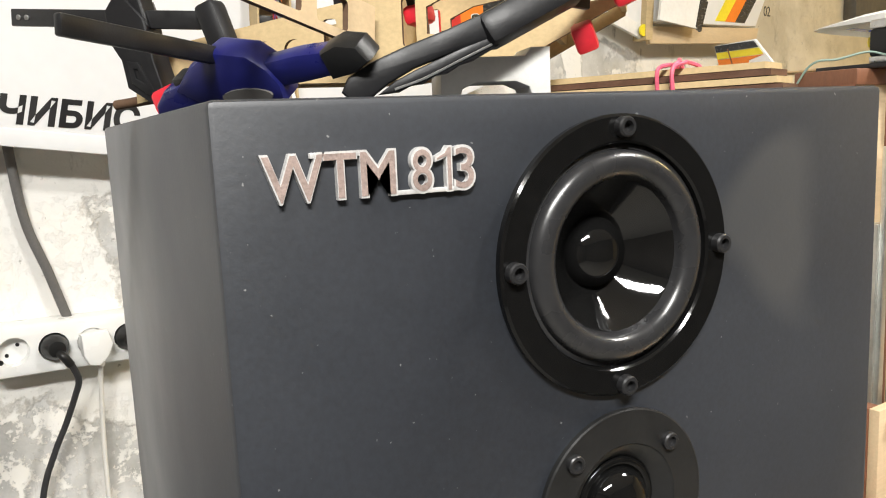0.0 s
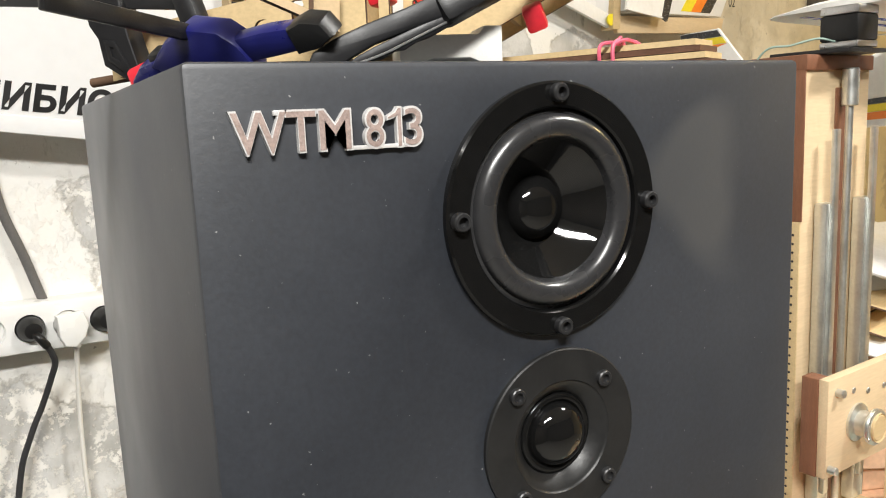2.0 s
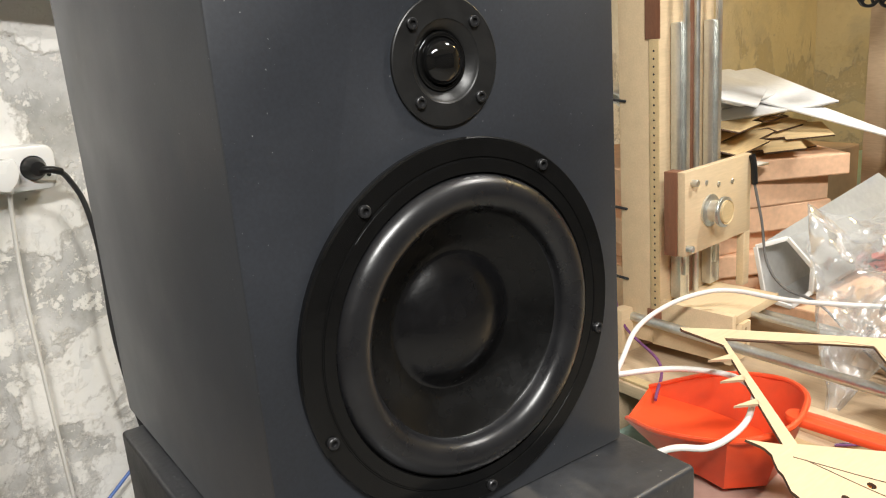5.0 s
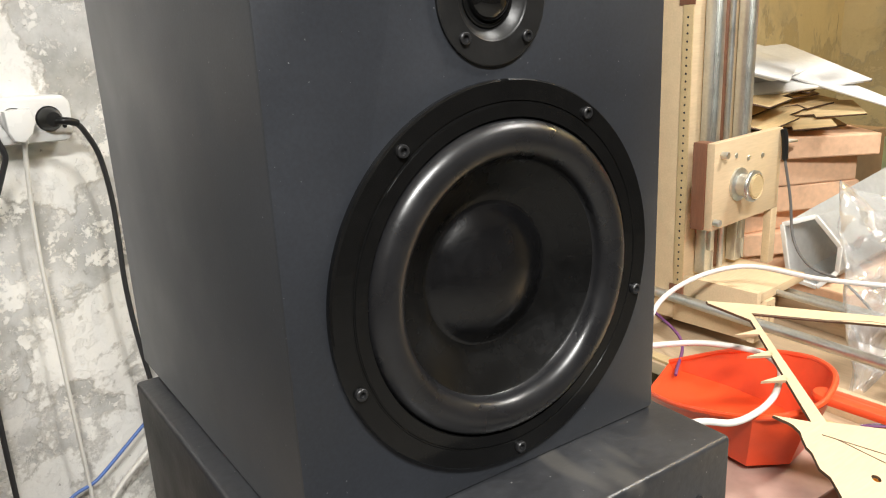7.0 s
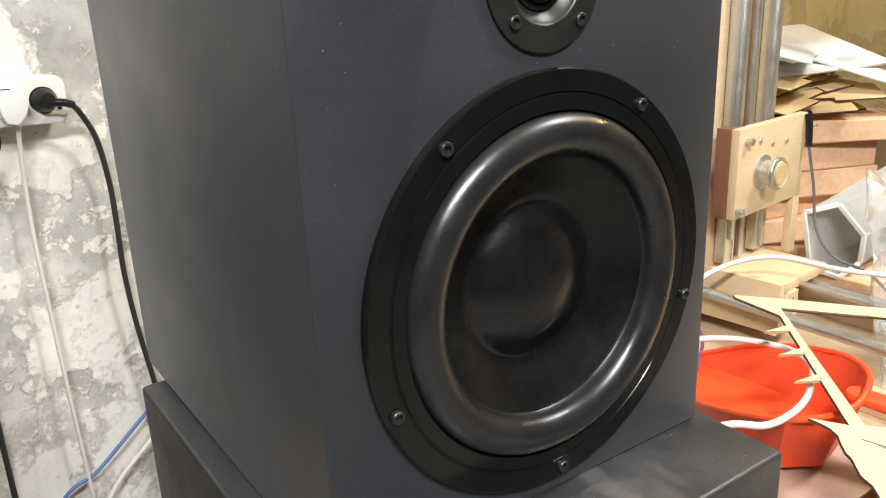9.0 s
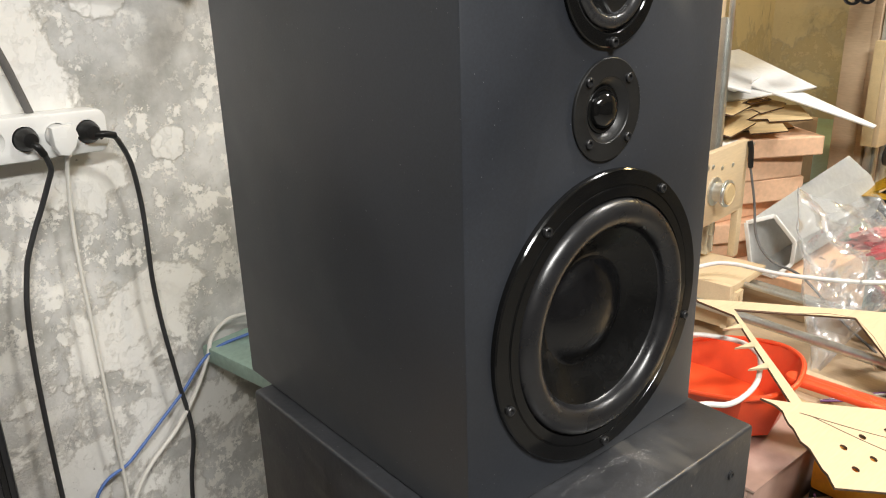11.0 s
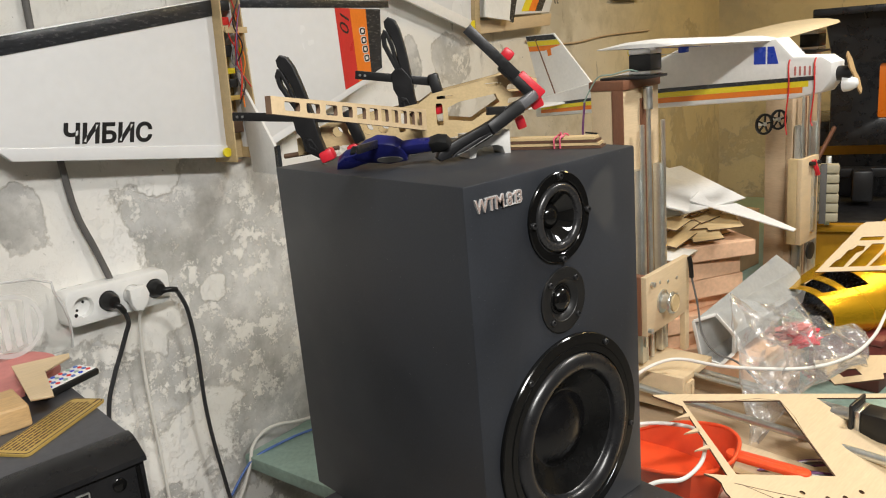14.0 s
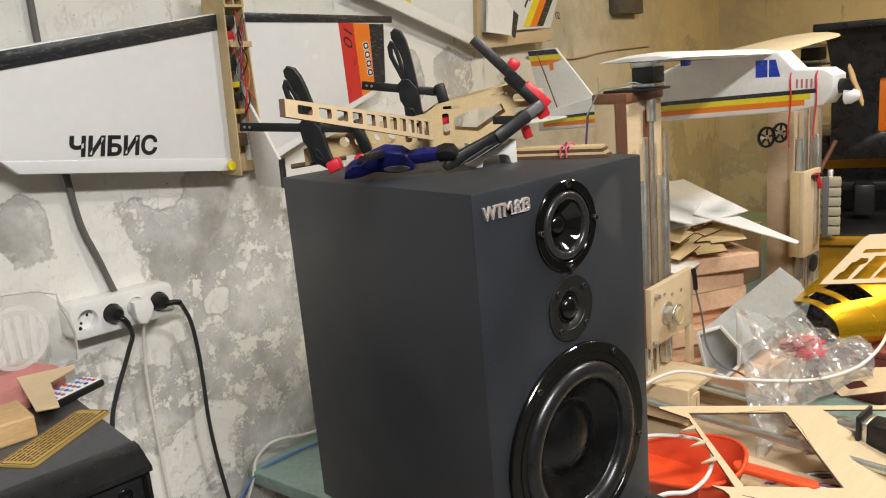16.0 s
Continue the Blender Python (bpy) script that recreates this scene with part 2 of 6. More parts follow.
M_CABLE_W = mat("white_cable_sheath", (0.72, 0.70, 0.65), 0.45, vary=0.06, scale=60, bump=0.03)
M_CABLE_B = mat("blue_cable_sheath", (0.09, 0.17, 0.45), 0.45, vary=0.1, scale=60, bump=0.03)
M_CABLE_P = mat("purple_wire", (0.16, 0.05, 0.16), 0.45, vary=0.1, scale=60, bump=0.02)
M_PC = mat("black_case_paint", (0.012, 0.012, 0.013), 0.30, vary=0.2, scale=30, bump=0.06, rvary=0.1)
M_PCTOP = mat("grey_case_top", (0.060, 0.060, 0.066), 0.36, vary=0.2, scale=24, bump=0.06)
M_BRASS = mat("yellow_brass_plate", (0.62, 0.43, 0.12), 0.40, metal=0.35, vary=0.12, scale=40, bump=0.05)
M_PINK = mat("faded_red_board", (0.55, 0.20, 0.18), 0.6, vary=0.12, scale=20, bump=0.1)
M_CONCRETE = mat("concrete_floor", (0.28, 0.27, 0.25), 0.85, vary=0.2, scale=6, bump=0.2)
M_CEIL = mat("whitewashed_ceiling", (0.72, 0.70, 0.66), 0.9, vary=0.06, scale=4, bump=0.1)
M_LASER = mat("yellow_machine_paint", (0.40, 0.20, 0.010), 0.4, vary=0.1, scale=10, bump=0.05)
M_GOLD, _nt, _p = nodes_of("gold_film")
_p.inputs["Base Color"].default_value = (0.78, 0.46, 0.02, 1)
_p.inputs["Roughness"].default_value, _p.inputs["Metallic"].default_value = 0.27, 0.75
M_BADGE = mat("clear_acrylic_rim", (0.66, 0.65, 0.64), 0.14, metal=0.35, vary=0.16, scale=160, bump=0.25, rvary=0.08)
M_BADGEFACE = mat("tinted_mirror_face", (0.64, 0.50, 0.45), 0.20, metal=0.6, vary=0.30, scale=220, bump=0.2, rvary=0.06)
M_TAN = mat("tan_wood", (0.50, 0.37, 0.24), 0.6, vary=0.14, scale=10, stretch=(6, 1, 6), bump=0.1)
# for the unseen walls: dark so that glossy black parts reflect little
M_DARKWALL = mat("unseen_wall_dark", (0.07, 0.06, 0.05), 0.8, vary=0.3, scale=4, bump=0.3)
M_WOODBLOCK = mat("pine_block", (0.55, 0.36, 0.17), 0.6, vary=0.2, scale=16, stretch=(1, 6, 6), bump=0.1)
M_DARKWOOD = mat("dark_walnut_strip", (0.10, 0.05, 0.03), 0.5, vary=0.3, scale=16, stretch=(1, 6, 6), bump=0.1)


def film_material(name, milky, gloss, rough):
    """Thin clear plastic: mostly see-through, with gloss."""
    m, nt, p = nodes_of(name)
    nt.nodes.remove(p)
    tr = nt.nodes.new("ShaderNodeBsdfTransparent")
    tr.inputs[0].default_value = (0.985, 0.985, 0.98, 1)
    gl = nt.nodes.new("ShaderNodeBsdfGlossy")
    gl.inputs["Roughness"].default_value = rough
    fr = nt.nodes.new("ShaderNodeFresnel")
    fr.inputs["IOR"].default_value = 1.5
    amount = nt.nodes.new("ShaderNodeMath")
    amount.operation = "MULTIPLY_ADD"
    amount.inputs[1].default_value, amount.inputs[2].default_value = gloss, 0.03
    nt.links.new(fr.outputs[0], amount.inputs[0])
    mx = nt.nodes.new("ShaderNodeMixShader")
    nt.links.new(amount.outputs[0], mx.inputs[0])
    nt.links.new(tr.outputs[0], mx.inputs[1])
    nt.links.new(gl.outputs[0], mx.inputs[2])
    df = nt.nodes.new("ShaderNodeBsdfDiffuse")
    df.inputs[0].default_value = (0.85, 0.85, 0.84, 1)
    milk = nt.nodes.new("ShaderNodeMixShader")
    milk.inputs[0].default_value = milky
    nt.links.new(mx.outputs[0], milk.inputs[1])
    nt.links.new(df.outputs[0], milk.inputs[2])
    nt.links.new(milk.outputs[0], nt.nodes["Material Output"].inputs["Surface"])
    return m


M_BAG = film_material("clear_plastic_film", 0.13, 0.55, 0.15)
M_ACRYL = film_material("clear_acrylic", 0.05, 0.6, 0.05)
M_FROST = film_material("frosted_engraving", 0.30, 0.3, 0.4)
M_ACRYL_EDGE = film_material("bright_acrylic_edge", 0.45, 0.6, 0.1)

# ---- builders ----


def axes(origin, xa, ya):
    """A frame with its x axis along xa, its y axis near ya."""
    xa = Vector(xa).normalized()
    za = xa.cross(Vector(ya)).normalized()
    ya = za.cross(xa)
    m = Matrix((xa, ya, za)).transposed().to_4x4()
    m.translation = origin
    return m


def empty(name, m=None, **tags):
    ob = new(name)
    if m is not None:
        ob.matrix_world = m
    return tagged(ob, **tags)


def link(name, bm, material, parent=None, label="", smooth=None):
    me = bpy.data.meshes.new(name)
    bm.normal_update()
    bm.to_mesh(me)
    bm.free()
    me.materials.append(material)
    if smooth is not None:
        me.polygons.foreach_set("use_smooth", [True] * len(me.polygons))
        me.set_sharp_from_angle(angle=radians(smooth))
    ob = new(name, me)
    if parent is not None:
        ob.parent = parent
    if label:
        ob["label"] = label
    return ob


def part(name, bm, material, parent, label="", smooth=40):
    return link(name, bm, material, parent, label, smooth)


def box(bm, lo, hi, bevel=0.0, m=None, seg=2):
    """A box between two corners, with rounded edges."""
    lo, hi = Vector(lo), Vector(hi)
    r = bmesh.ops.create_cube(bm, size=1.0)
    vs = r["verts"]
    for v in vs:
        v.co = Vector([lo[i] + (v.co[i] + 0.5) * (hi[i] - lo[i]) for i in range(3)])
    if bevel > 0:
        es = list({e for v in vs for e in v.link_edges})
        r2 = bmesh.ops.bevel(bm, geom=es, offset=bevel, segments=seg, profile=0.5, affect="EDGES")
        vs = list({v for f in r2["faces"] for v in f.verts} | {v for v in vs if v.is_valid})
    if m is not None:
        bmesh.ops.transform(bm, matrix=m, verts=[v for v in vs if v.is_valid])
    return bm


def boxm(lo, hi, bevel=0.0, m=None, seg=2):
    return box(bmesh.new(), lo, hi, bevel, m, seg)


def lathe(profile, m=None, seg=48, bm=None):
    """A body of revolution round the local z axis from (radius, height) pairs."""
    bm = bm or bmesh.new()
    m = m or Matrix()
    rings = []
    for r, z in profile:
        if r < 1e-6:
            rings.append([bm.verts.new(m @ Vector((0, 0, z)))])
        else:
            rings.append([bm.verts.new(m @ Vector((r * math.cos(2 * math.pi * i / seg), r * math.sin(2 * math.pi * i / seg), z))) for i in range(seg)])
    for a, b in zip(rings, rings[1:]):
        if len(a) == len(b) == 1:
            continue
        for i in range(seg):
            j = (i + 1) % seg
            if len(a) == 1:
                bm.faces.new((a[0], b[j], b[i]))
            elif len(b) == 1:
                bm.faces.new((a[i], a[j], b[0]))
            else:
                bm.faces.new((a[i], a[j], b[j], b[i]))
    bmesh.ops.recalc_face_normals(bm, faces=bm.faces)
    return bm


def rod(p0, p1, r, seg=16, bm=None, bevel=0.0):
    """A closed round bar between two points."""
    p0, p1 = Vector(p0), Vector(p1)
    d = p1 - p0
    m = Matrix.Translation(p0) @ d.to_track_quat("Z", "Y").to_matrix().to_4x4()
    n = d.length
    b = bevel or r * 0.15
    return lathe([(0, 0), (r - b, 0), (r, b), (r, n - b), (r - b, n), (0, n)], m, seg, bm)


def smooth_path(points, n=8):
    """Points along a smooth curve through the given ones."""
    ps = [Vector(p) for p in points]
    ps = [2 * ps[0] - ps[1]] + ps + [2 * ps[-1] - ps[-2]]
    out = []
    for a, b, c, d in zip(ps, ps[1:], ps[2:], ps[3:]):
        for i in range(n):
            t = i / n
            out.append(0.5 * (2 * b + (c - a) * t + (2 * a - 5 * b + 4 * c - d) * t * t + (3 * b - a - 3 * c + d) * t ** 3))
    return out + [ps[-2]]


def tube(points, r, seg=10, n=8, bm=None):
    """A cable through points."""
    bm = bm or bmesh.new()
    ps = smooth_path(points, n)
    up = Vector((0.13, 0.21, 0.97))
    rings = []
    for i, p in enumerate(ps):
        d = (ps[min(i + 1, len(ps) - 1)] - ps[max(i - 1, 0)]).normalized()
        x = d.cross(up).normalized()
        up = x.cross(d).normalized()
        rings.append([bm.verts.new(p + r * (math.cos(2 * math.pi * k / seg) * x + math.sin(2 * math.pi * k / seg) * up)) for k in range(seg)])
    for a, b in zip(rings, rings[1:]):
        for k in range(seg):
            bm.faces.new((a[k], a[(k + 1) % seg], b[(k + 1) % seg], b[k]))
    bm.faces.new(rings[0])
    bm.faces.new(rings[-1])
    bmesh.ops.recalc_face_normals(bm, faces=bm.faces)
    return bm


def from_curve(cu, m):
    ob = bpy.data.objects.new("shape", cu)
    scene.collection.objects.link(ob)
    me = bpy.data.meshes.new_from_object(ob.evaluated_get(bpy.context.evaluated_depsgraph_get()))
    bpy.data.objects.remove(ob)
    bpy.data.curves.remove(cu)
    bm = bmesh.new()
    bm.from_mesh(me)
    bpy.data.meshes.remove(me)
    bmesh.ops.remove_doubles(bm, verts=bm.verts, dist=1e-6)
    bmesh.ops.transform(bm, matrix=m, verts=bm.verts)
    return bm


def plate(outline, thick, m=None, holes=(), bevel=0.0):
    """A flat board with the outline and holes (lists of x, y), its middle in the plane z = 0."""
    cu = bpy.data.curves.new("outline", "CURVE")
    cu.dimensions, cu.fill_mode, cu.extrude = "2D", "BOTH", thick / 2 - bevel
    cu.bevel_depth, cu.bevel_resolution = bevel, 1
    for loop in (outline, *holes):
        sp = cu.splines.new("POLY")
        sp.points.add(len(loop) - 1)
        for q, (x, y) in zip(sp.points, loop):
            q.co = (x, y, 0, 1)
        sp.use_cyclic_u = True
    return from_curve(cu, m or Matrix())


def lettering(text, thick, lo, hi, m, shear=0.0, weight=0.0):
    """Letters that fill the rectangle from lo to hi."""
    cu = bpy.data.curves.new("letters", "FONT")
    cu.body, cu.extrude, cu.shear, cu.offset = text, 0.5, shear, weight
    bm = from_curve(cu, Matrix())
    xs, ys = [v.co.x for v in bm.verts], [v.co.y for v in bm.verts]
    for v in bm.verts:
        v.co.x = lo[0] + (v.co.x - min(xs)) / (max(xs) - min(xs)) * (hi[0] - lo[0])
        v.co.y = lo[1] + (v.co.y - min(ys)) / (max(ys) - min(ys)) * (hi[1] - lo[1])
        v.co.z *= thick
    bmesh.ops.transform(bm, matrix=m, verts=bm.verts)
    return bm


def circle(cx, cy, r, n=20):
    return [(cx + r * math.cos(2 * math.pi * i / n), cy + r * math.sin(2 * math.pi * i / n)) for i in range(n)]


def rounded(x0, y0, x1, y1, r, n=4):
    out = []
    for cx, cy, a in ((x1 - r, y1 - r, 0), (x0 + r, y1 - r, 90), (x0 + r, y0 + r, 180), (x1 - r, y0 + r, 270)):
        out += [(cx + r * math.cos(radians(a + 90 * i / n)), cy + r * math.sin(radians(a + 90 * i / n))) for i in range(n + 1)]
    return out


def burn(ob, across=(0, 0, 1)):
    """Gives the cut sides of a thin board the dark colour that a laser leaves."""
    me = ob.data
    big = Vector(across).normalized()
    me.materials.append(M_BURNT)
    for p in me.polygons:
        if abs(p.normal.dot(big)) < 0.5:
            p.material_index = 1
    return ob


# ---- the room ----
# the long wall turns 10 degrees against the loudspeaker; its frame: x along it, y up, z out of it
C10, S10 = math.cos(radians(10)), math.sin(radians(10))
WALL = axes((0, 1.1443, 0), (C10, S10, 0), (0, 0, 1))
# what hangs on it is drawn in units of 0.952 m, from its own origin on the wall
HUNG = axes((-0.0218, 1.1405, 0.0782), (C10, S10, 0), (0, 0, 1)) @ Matrix.Diagonal((0.952, 0.952, 0.952, 1))
S0, S1, DEEP, HIGH = -2.3, 3.30, 4.4, 2.75


def structure(name, bm, material, label):
    ob = link(name, bm, material)
    return tagged(ob, label=label, category=name.split("_")[0], kind="structure")


def wall(name, m, width, label, material=M_PLASTER):
    bm = boxm((0, 0, -0.2), (width, HIGH, 0))
    ob = structure(name, bm, material, label)
    ob.matrix_world = m


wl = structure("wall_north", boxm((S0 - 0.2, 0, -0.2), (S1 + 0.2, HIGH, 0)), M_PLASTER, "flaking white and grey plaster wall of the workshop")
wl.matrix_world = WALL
wall("wall_east", WALL @ axes((S1, 0, 0), (0, 0, 1), (0, 1, 0)), DEEP, "yellow-beige stained plaster wall", M_BEIGE)
# unseen closing walls, their dark colour assumed to hold down fill and reflections
wall("wall_south", WALL @ axes((S1, 0, DEEP), (-1, 0, 0), (0, 1, 0)), S1 - S0, "plain unseen wall, dark to keep reflections down", M_DARKWALL)
wall("wall_west", WALL @ axes((S0, 0, DEEP), (0, 0, -1), (0, 1, 0)), DEEP, "plain unseen wall, dark to keep reflections down", M_DARKWALL)
fl = structure("floor", boxm((S0 - 0.2, -0.1, -0.2), (S1 + 0.2, 0, DEEP + 0.2)), M_CONCRETE, "bare grey concrete floor")
fl.matrix_world = WALL
ce = structure("ceiling", boxm((S0 - 0.2, HIGH, -0.2), (S1 + 0.2, HIGH + 0.1, DEEP + 0.2)), M_CEIL, "whitewashed workshop ceiling")
ce.matrix_world = WALL

# ---- loudspeakers ----
X0, X1, Y0, Y1, ZB, ZT = 0.031, 0.302, 0.186, 0.519, 1.07, 1.502


def socket_bolt(parent, x, z, y, r=0.0035, h=0.0035):
    m = axes((x, y, z), (1, 0, 0), (0, 0, 1))
    bm = lathe([(0, -0.002), (r, -0.002), (r, h * 0.8), (r * 0.86, h), (r * 0.56, h), (r * 0.5, h * 0.35), (0, h * 0.3)], m, 18)
    return part("bolt", bm, M_BOLT, parent, smooth=30)


def half_roll(r_in, r_out, base, height, n=12):
    """Profile of a half-round surround from its outer to its inner rim."""
    c, a = (r_in + r_out) / 2, (r_out - r_in) / 2
    return [(c + a * math.cos(math.pi * i / n), base + height * math.sin(math.pi * i / n)) for i in range(n + 1)]


speaker = empty("loudspeaker", Matrix(), label="matt black three-way wooden loudspeaker standing on a bigger speaker", category="loudspeaker")


def cut(body, cutters):
    """The body with the cutters taken out of it."""
    obs = []
    for i, b in enumerate([body] + cutters):
        me = bpy.data.meshes.new("solid")
        b.to_mesh(me)
        b.free()
        obs.append(new("solid", me))
    for c in obs[1:]:
        md = obs[0].modifiers.new("cut", "BOOLEAN")
        md.operation, md.object, md.solver = "DIFFERENCE", c, "EXACT"
    bpy.context.view_layer.update()
    me = bpy.data.meshes.new_from_object(obs[0].evaluated_get(bpy.context.evaluated_depsgraph_get()))
    bm = bmesh.new()
    bm.from_mesh(me)
    for o in obs:
        bpy.data.objects.remove(o)
    return bm


holes = [lathe([(0, -0.05), (r, -0.05), (r, 0.02), (0, 0.02)], axes((x, Y0, z), (1, 0, 0), (0, 0, 1)), 96)
         for x, z, r in ((0.1635, 1.4465, 0.0420), (0.1645, 1.3560, 0.0240), (0.1685, 1.1975, 0.1000))]
part("cabinet", cut(boxm((X0, Y0, ZB), (X1, Y1, ZT), 0.0022, seg=2), holes), M_CABINET, speaker, smooth=30)


def driver(name, cx, cz, profile, material, label):
    m = axes((cx, Y0, cz), (1, 0, 0), (0, 0, 1))
    return part(name, lathe(profile, m, 96), material, speaker, label, 30), m


# midrange
mid, mm = driver("midrange_driver", 0.1635, 1.4465, [(0.0478, -0.001), (0.0481, 0.0005), (0.0481, 0.0026), (0.0472, 0.0034), (0.0392, 0.0034), (0.0384, 0.0026), (0.0380, -0.004), (0.030, -0.012)], M_GLOSS, "glossy black driver frame")
part("surround", lathe([(0.0381, 0.0006), (0.0366, 0.0012)] + half_roll(0.0268, 0.0364, 0.0010, 0.0042) + [(0.0262, -0.0004)], mm, 96), M_RUBBER, mid, "grey rubber surround", 60)
part("cone", lathe([(0.0266, 0.0002), (0.0255, -0.0012), (0.0130, -0.0125), (0.0122, -0.0130)], mm, 96), M_MIRRORBLACK, mid, "polished black cone", 60)
part("dust_cap", lathe([(0.0128, -0.0126), (0.0124, -0.0112), (0.0110, -0.0088), (0.0085, -0.0066), (0.0055, -0.0053), (0.0028, -0.0047), (0, -0.0045)], mm, 64), M_MIRRORBLACK, mid, "polished black dust cap", 80)
for dx, dz in ((0, 0.0437), (0.0436, 0.0005), (0, -0.0444), (-0.0436, 0)):
    socket_bolt(mid, 0.1637 + dx, 1.4465 + dz, Y0 - 0.0034)

# tweeter
tw, tm = driver("tweeter", 0.1645, 1.3560, [(0.0358, -0.001), (0.0360, 0.0004), (0.0360, 0.0018), (0.0354, 0.0022), (0.0232, 0.0022), (0.0228, 0.0016), (0.0222, 0.0013), (0.0205, 0.0006), (0.0170, -0.0030), (0.0166, -0.006), (0.010, -0.007)], M_SATIN, "satin black tweeter plate")
part("surround", lathe(half_roll(0.0132, 0.0168, -0.0032, 0.0014, 8), tm, 64), M_GLOSS, tw, smooth=60)
part("dome", lathe([(0.0134, -0.0034)] + [(0.0134 * math.cos(radians(a)), -0.0034 + 0.0088 * math.sin(radians(a))) for a in (12, 25, 38, 50, 62, 74, 84)] + [(0, 0.0054)], tm, 64), M_MIRRORBLACK, tw, "shiny black dome", 80)
for dx in (-0.021, 0.021):
    for dz in (-0.021, 0.021):
        socket_bolt(tw, 0.1645 + dx - dz * 0.04, 1.3560 + dz - dx * 0.02, Y0 - 0.0022, 0.0033, 0.0022)

# woofer
WX, WZ = 0.1685, 1.1975
wf, wm = driver("woofer", WX, WZ, [(0.1152, -0.001), (0.1157, 0.001), (0.1157, 0.0042), (0.1147, 0.0054), (0.1040, 0.0054), (0.1036, 0.0048), (0.1030, 0.0048), (0.1026, 0.0054), (0.0952, 0.0056), (0.0944, 0.0050), (0.0938, -0.006), (0.08, -0.03)], M_GLOSS, "glossy black woofer ring")
part("gasket", lathe([(0.1022, 0.0050), (0.1020, 0.0060), (0.0950, 0.0062), (0.0944, 0.0048)], wm, 96), M_GLOSS, wf, "black gasket ring with worn stamped marks", 30)
part("surround", lathe([(0.0942, 0.0030)] + half_roll(0.0722, 0.0940, 0.0026, 0.0098, 16) + [(0.0710, 0.0008)], wm, 128), M_RUBBER_DARK, wf, "thick grey-black rubber surround", 70)
part("cone", lathe([(0.0724, 0.0022), (0.0714, 0.0008), (0.0700, -0.0004), (0.0610, -0.0066), (0.0530, -0.0118), (0.0490, -0.0143), (0.0465, -0.0154), (0.0448, -0.0158)], wm, 128), M_CONE, wf, "coated black paper cone", 60)
part("dust_cap", lathe([(0.0449, -0.0158), (0.0436, -0.0157), (0.0418, -0.0149), (0.0395, -0.0133), (0.0360, -0.0110), (0.0310, -0.0083), (0.0250, -0.0060), (0.0180, -0.0041), (0.0100, -0.0029), (0.0050, -0.0026), (0, -0.0025)], wm, 96), M_CAP, wf, "domed black dust cap", 80)
for k in range(5):
    a = radians(56.5 + 72 * k)
    socket_bolt(wf, WX + 0.1093 * math.cos(a), WZ + 0.1093 * math.sin(a), Y0 - 0.0050, 0.0036, 0.0030)

# badge
badge_m = axes((0, Y0 - 0.0010, 0), (1, 0, 0), (0, 0, 1))
part("badge", lettering("WTM", 0.0022, (0.0430, 1.4735), (0.0826, 1.4872), badge_m, weight=0.022), M_BADGE, speaker, "mirror acrylic letters reading WTM", 30)
part("badge", lettering("8", 0.0022, (0.0868, 1.4735), (0.0944, 1.4872), badge_m, weight=0.020), M_BADGE, speaker, "mirror acrylic figure 8", 30)
one = [(0.0985, 1.4735), (0.1006, 1.4735), (0.1006, 1.4872), (0.0990, 1.4872), (0.0978, 1.4855), (0.0950, 1.4842), (0.0950, 1.4826), (0.0972, 1.4832), (0.0985, 1.4838)]
part("badge", plate(one, 0.0022, badge_m), M_BADGE, speaker, "mirror acrylic figure 1", 30)
part("badge", lettering("3", 0.0022, (0.1010, 1.4735), (0.1084, 1.4872), badge_m, weight=0.020), M_BADGE, speaker, "mirror acrylic figure 3", 30)
face_m = axes((0, Y0 - 0.0016, 0), (1, 0, 0), (0, 0, 1))
part("badge_face", lettering("WTM", 0.0014, (0.0436, 1.4741), (0.0820, 1.4866), face_m, weight=0.006), M_BADGEFACE, speaker, "pinkish mirror face of the letters", 30)
part("badge_face", lettering("8", 0.0014, (0.0875, 1.4743), (0.0937, 1.4864), face_m, weight=0.002), M_BADGEFACE, speaker, smooth=30)
part("badge_face", plate([(0.0990, 1.4741), (0.1001, 1.4741), (0.1001, 1.4866), (0.0993, 1.4866), (0.0981, 1.4850), (0.0955, 1.4837), (0.0955, 1.4832), (0.0990, 1.4842)], 0.0014, face_m), M_BADGEFACE, speaker, smooth=30)
part("badge_face", lettering("3", 0.0014, (0.1016, 1.4743), (0.1077, 1.4864), face_m, weight=0.002), M_BADGEFACE, speaker, smooth=30)
bm = boxm((0.0570, Y0 - 0.0019, 1.4855), (0.0735, Y0 - 0.0001, 1.4871), 0.0003)
box(bm, (0.0812, Y0 - 0.0019, 1.4736), (0.1050, Y0 - 0.0001, 1.4750), 0.0003)
part("badge_bar", bm, M_BADGE, speaker, smooth=30)

# the floor-standing loudspeaker under it
FX0, FX1, FY0, FY1 = 0.014, 0.311, 0.126, 0.482
big = empty("floor_loudspeaker", Matrix(), label="worn black floor-standing loudspeaker with a gold badge", category="loudspeaker")
part("cabinet", boxm((FX0, FY0, 0.0), (FX1, FY1, ZB - 0.0005), 0.0035, seg=3), M_OLDCAB, big)
bmx = axes((0.152, FY0, 1.012), (1, 0, 0), (0, 0, 1))
t2 = part("tweeter", lathe([(0.040, -0.001), (0.040, 0.002), (0.0385, 0.003), (0.022, 0.003), (0.020, 0.001), (0.018, -0.002), (0, -0.002)], bmx, 64), M_SATIN, big, "black round tweeter plate", 30)
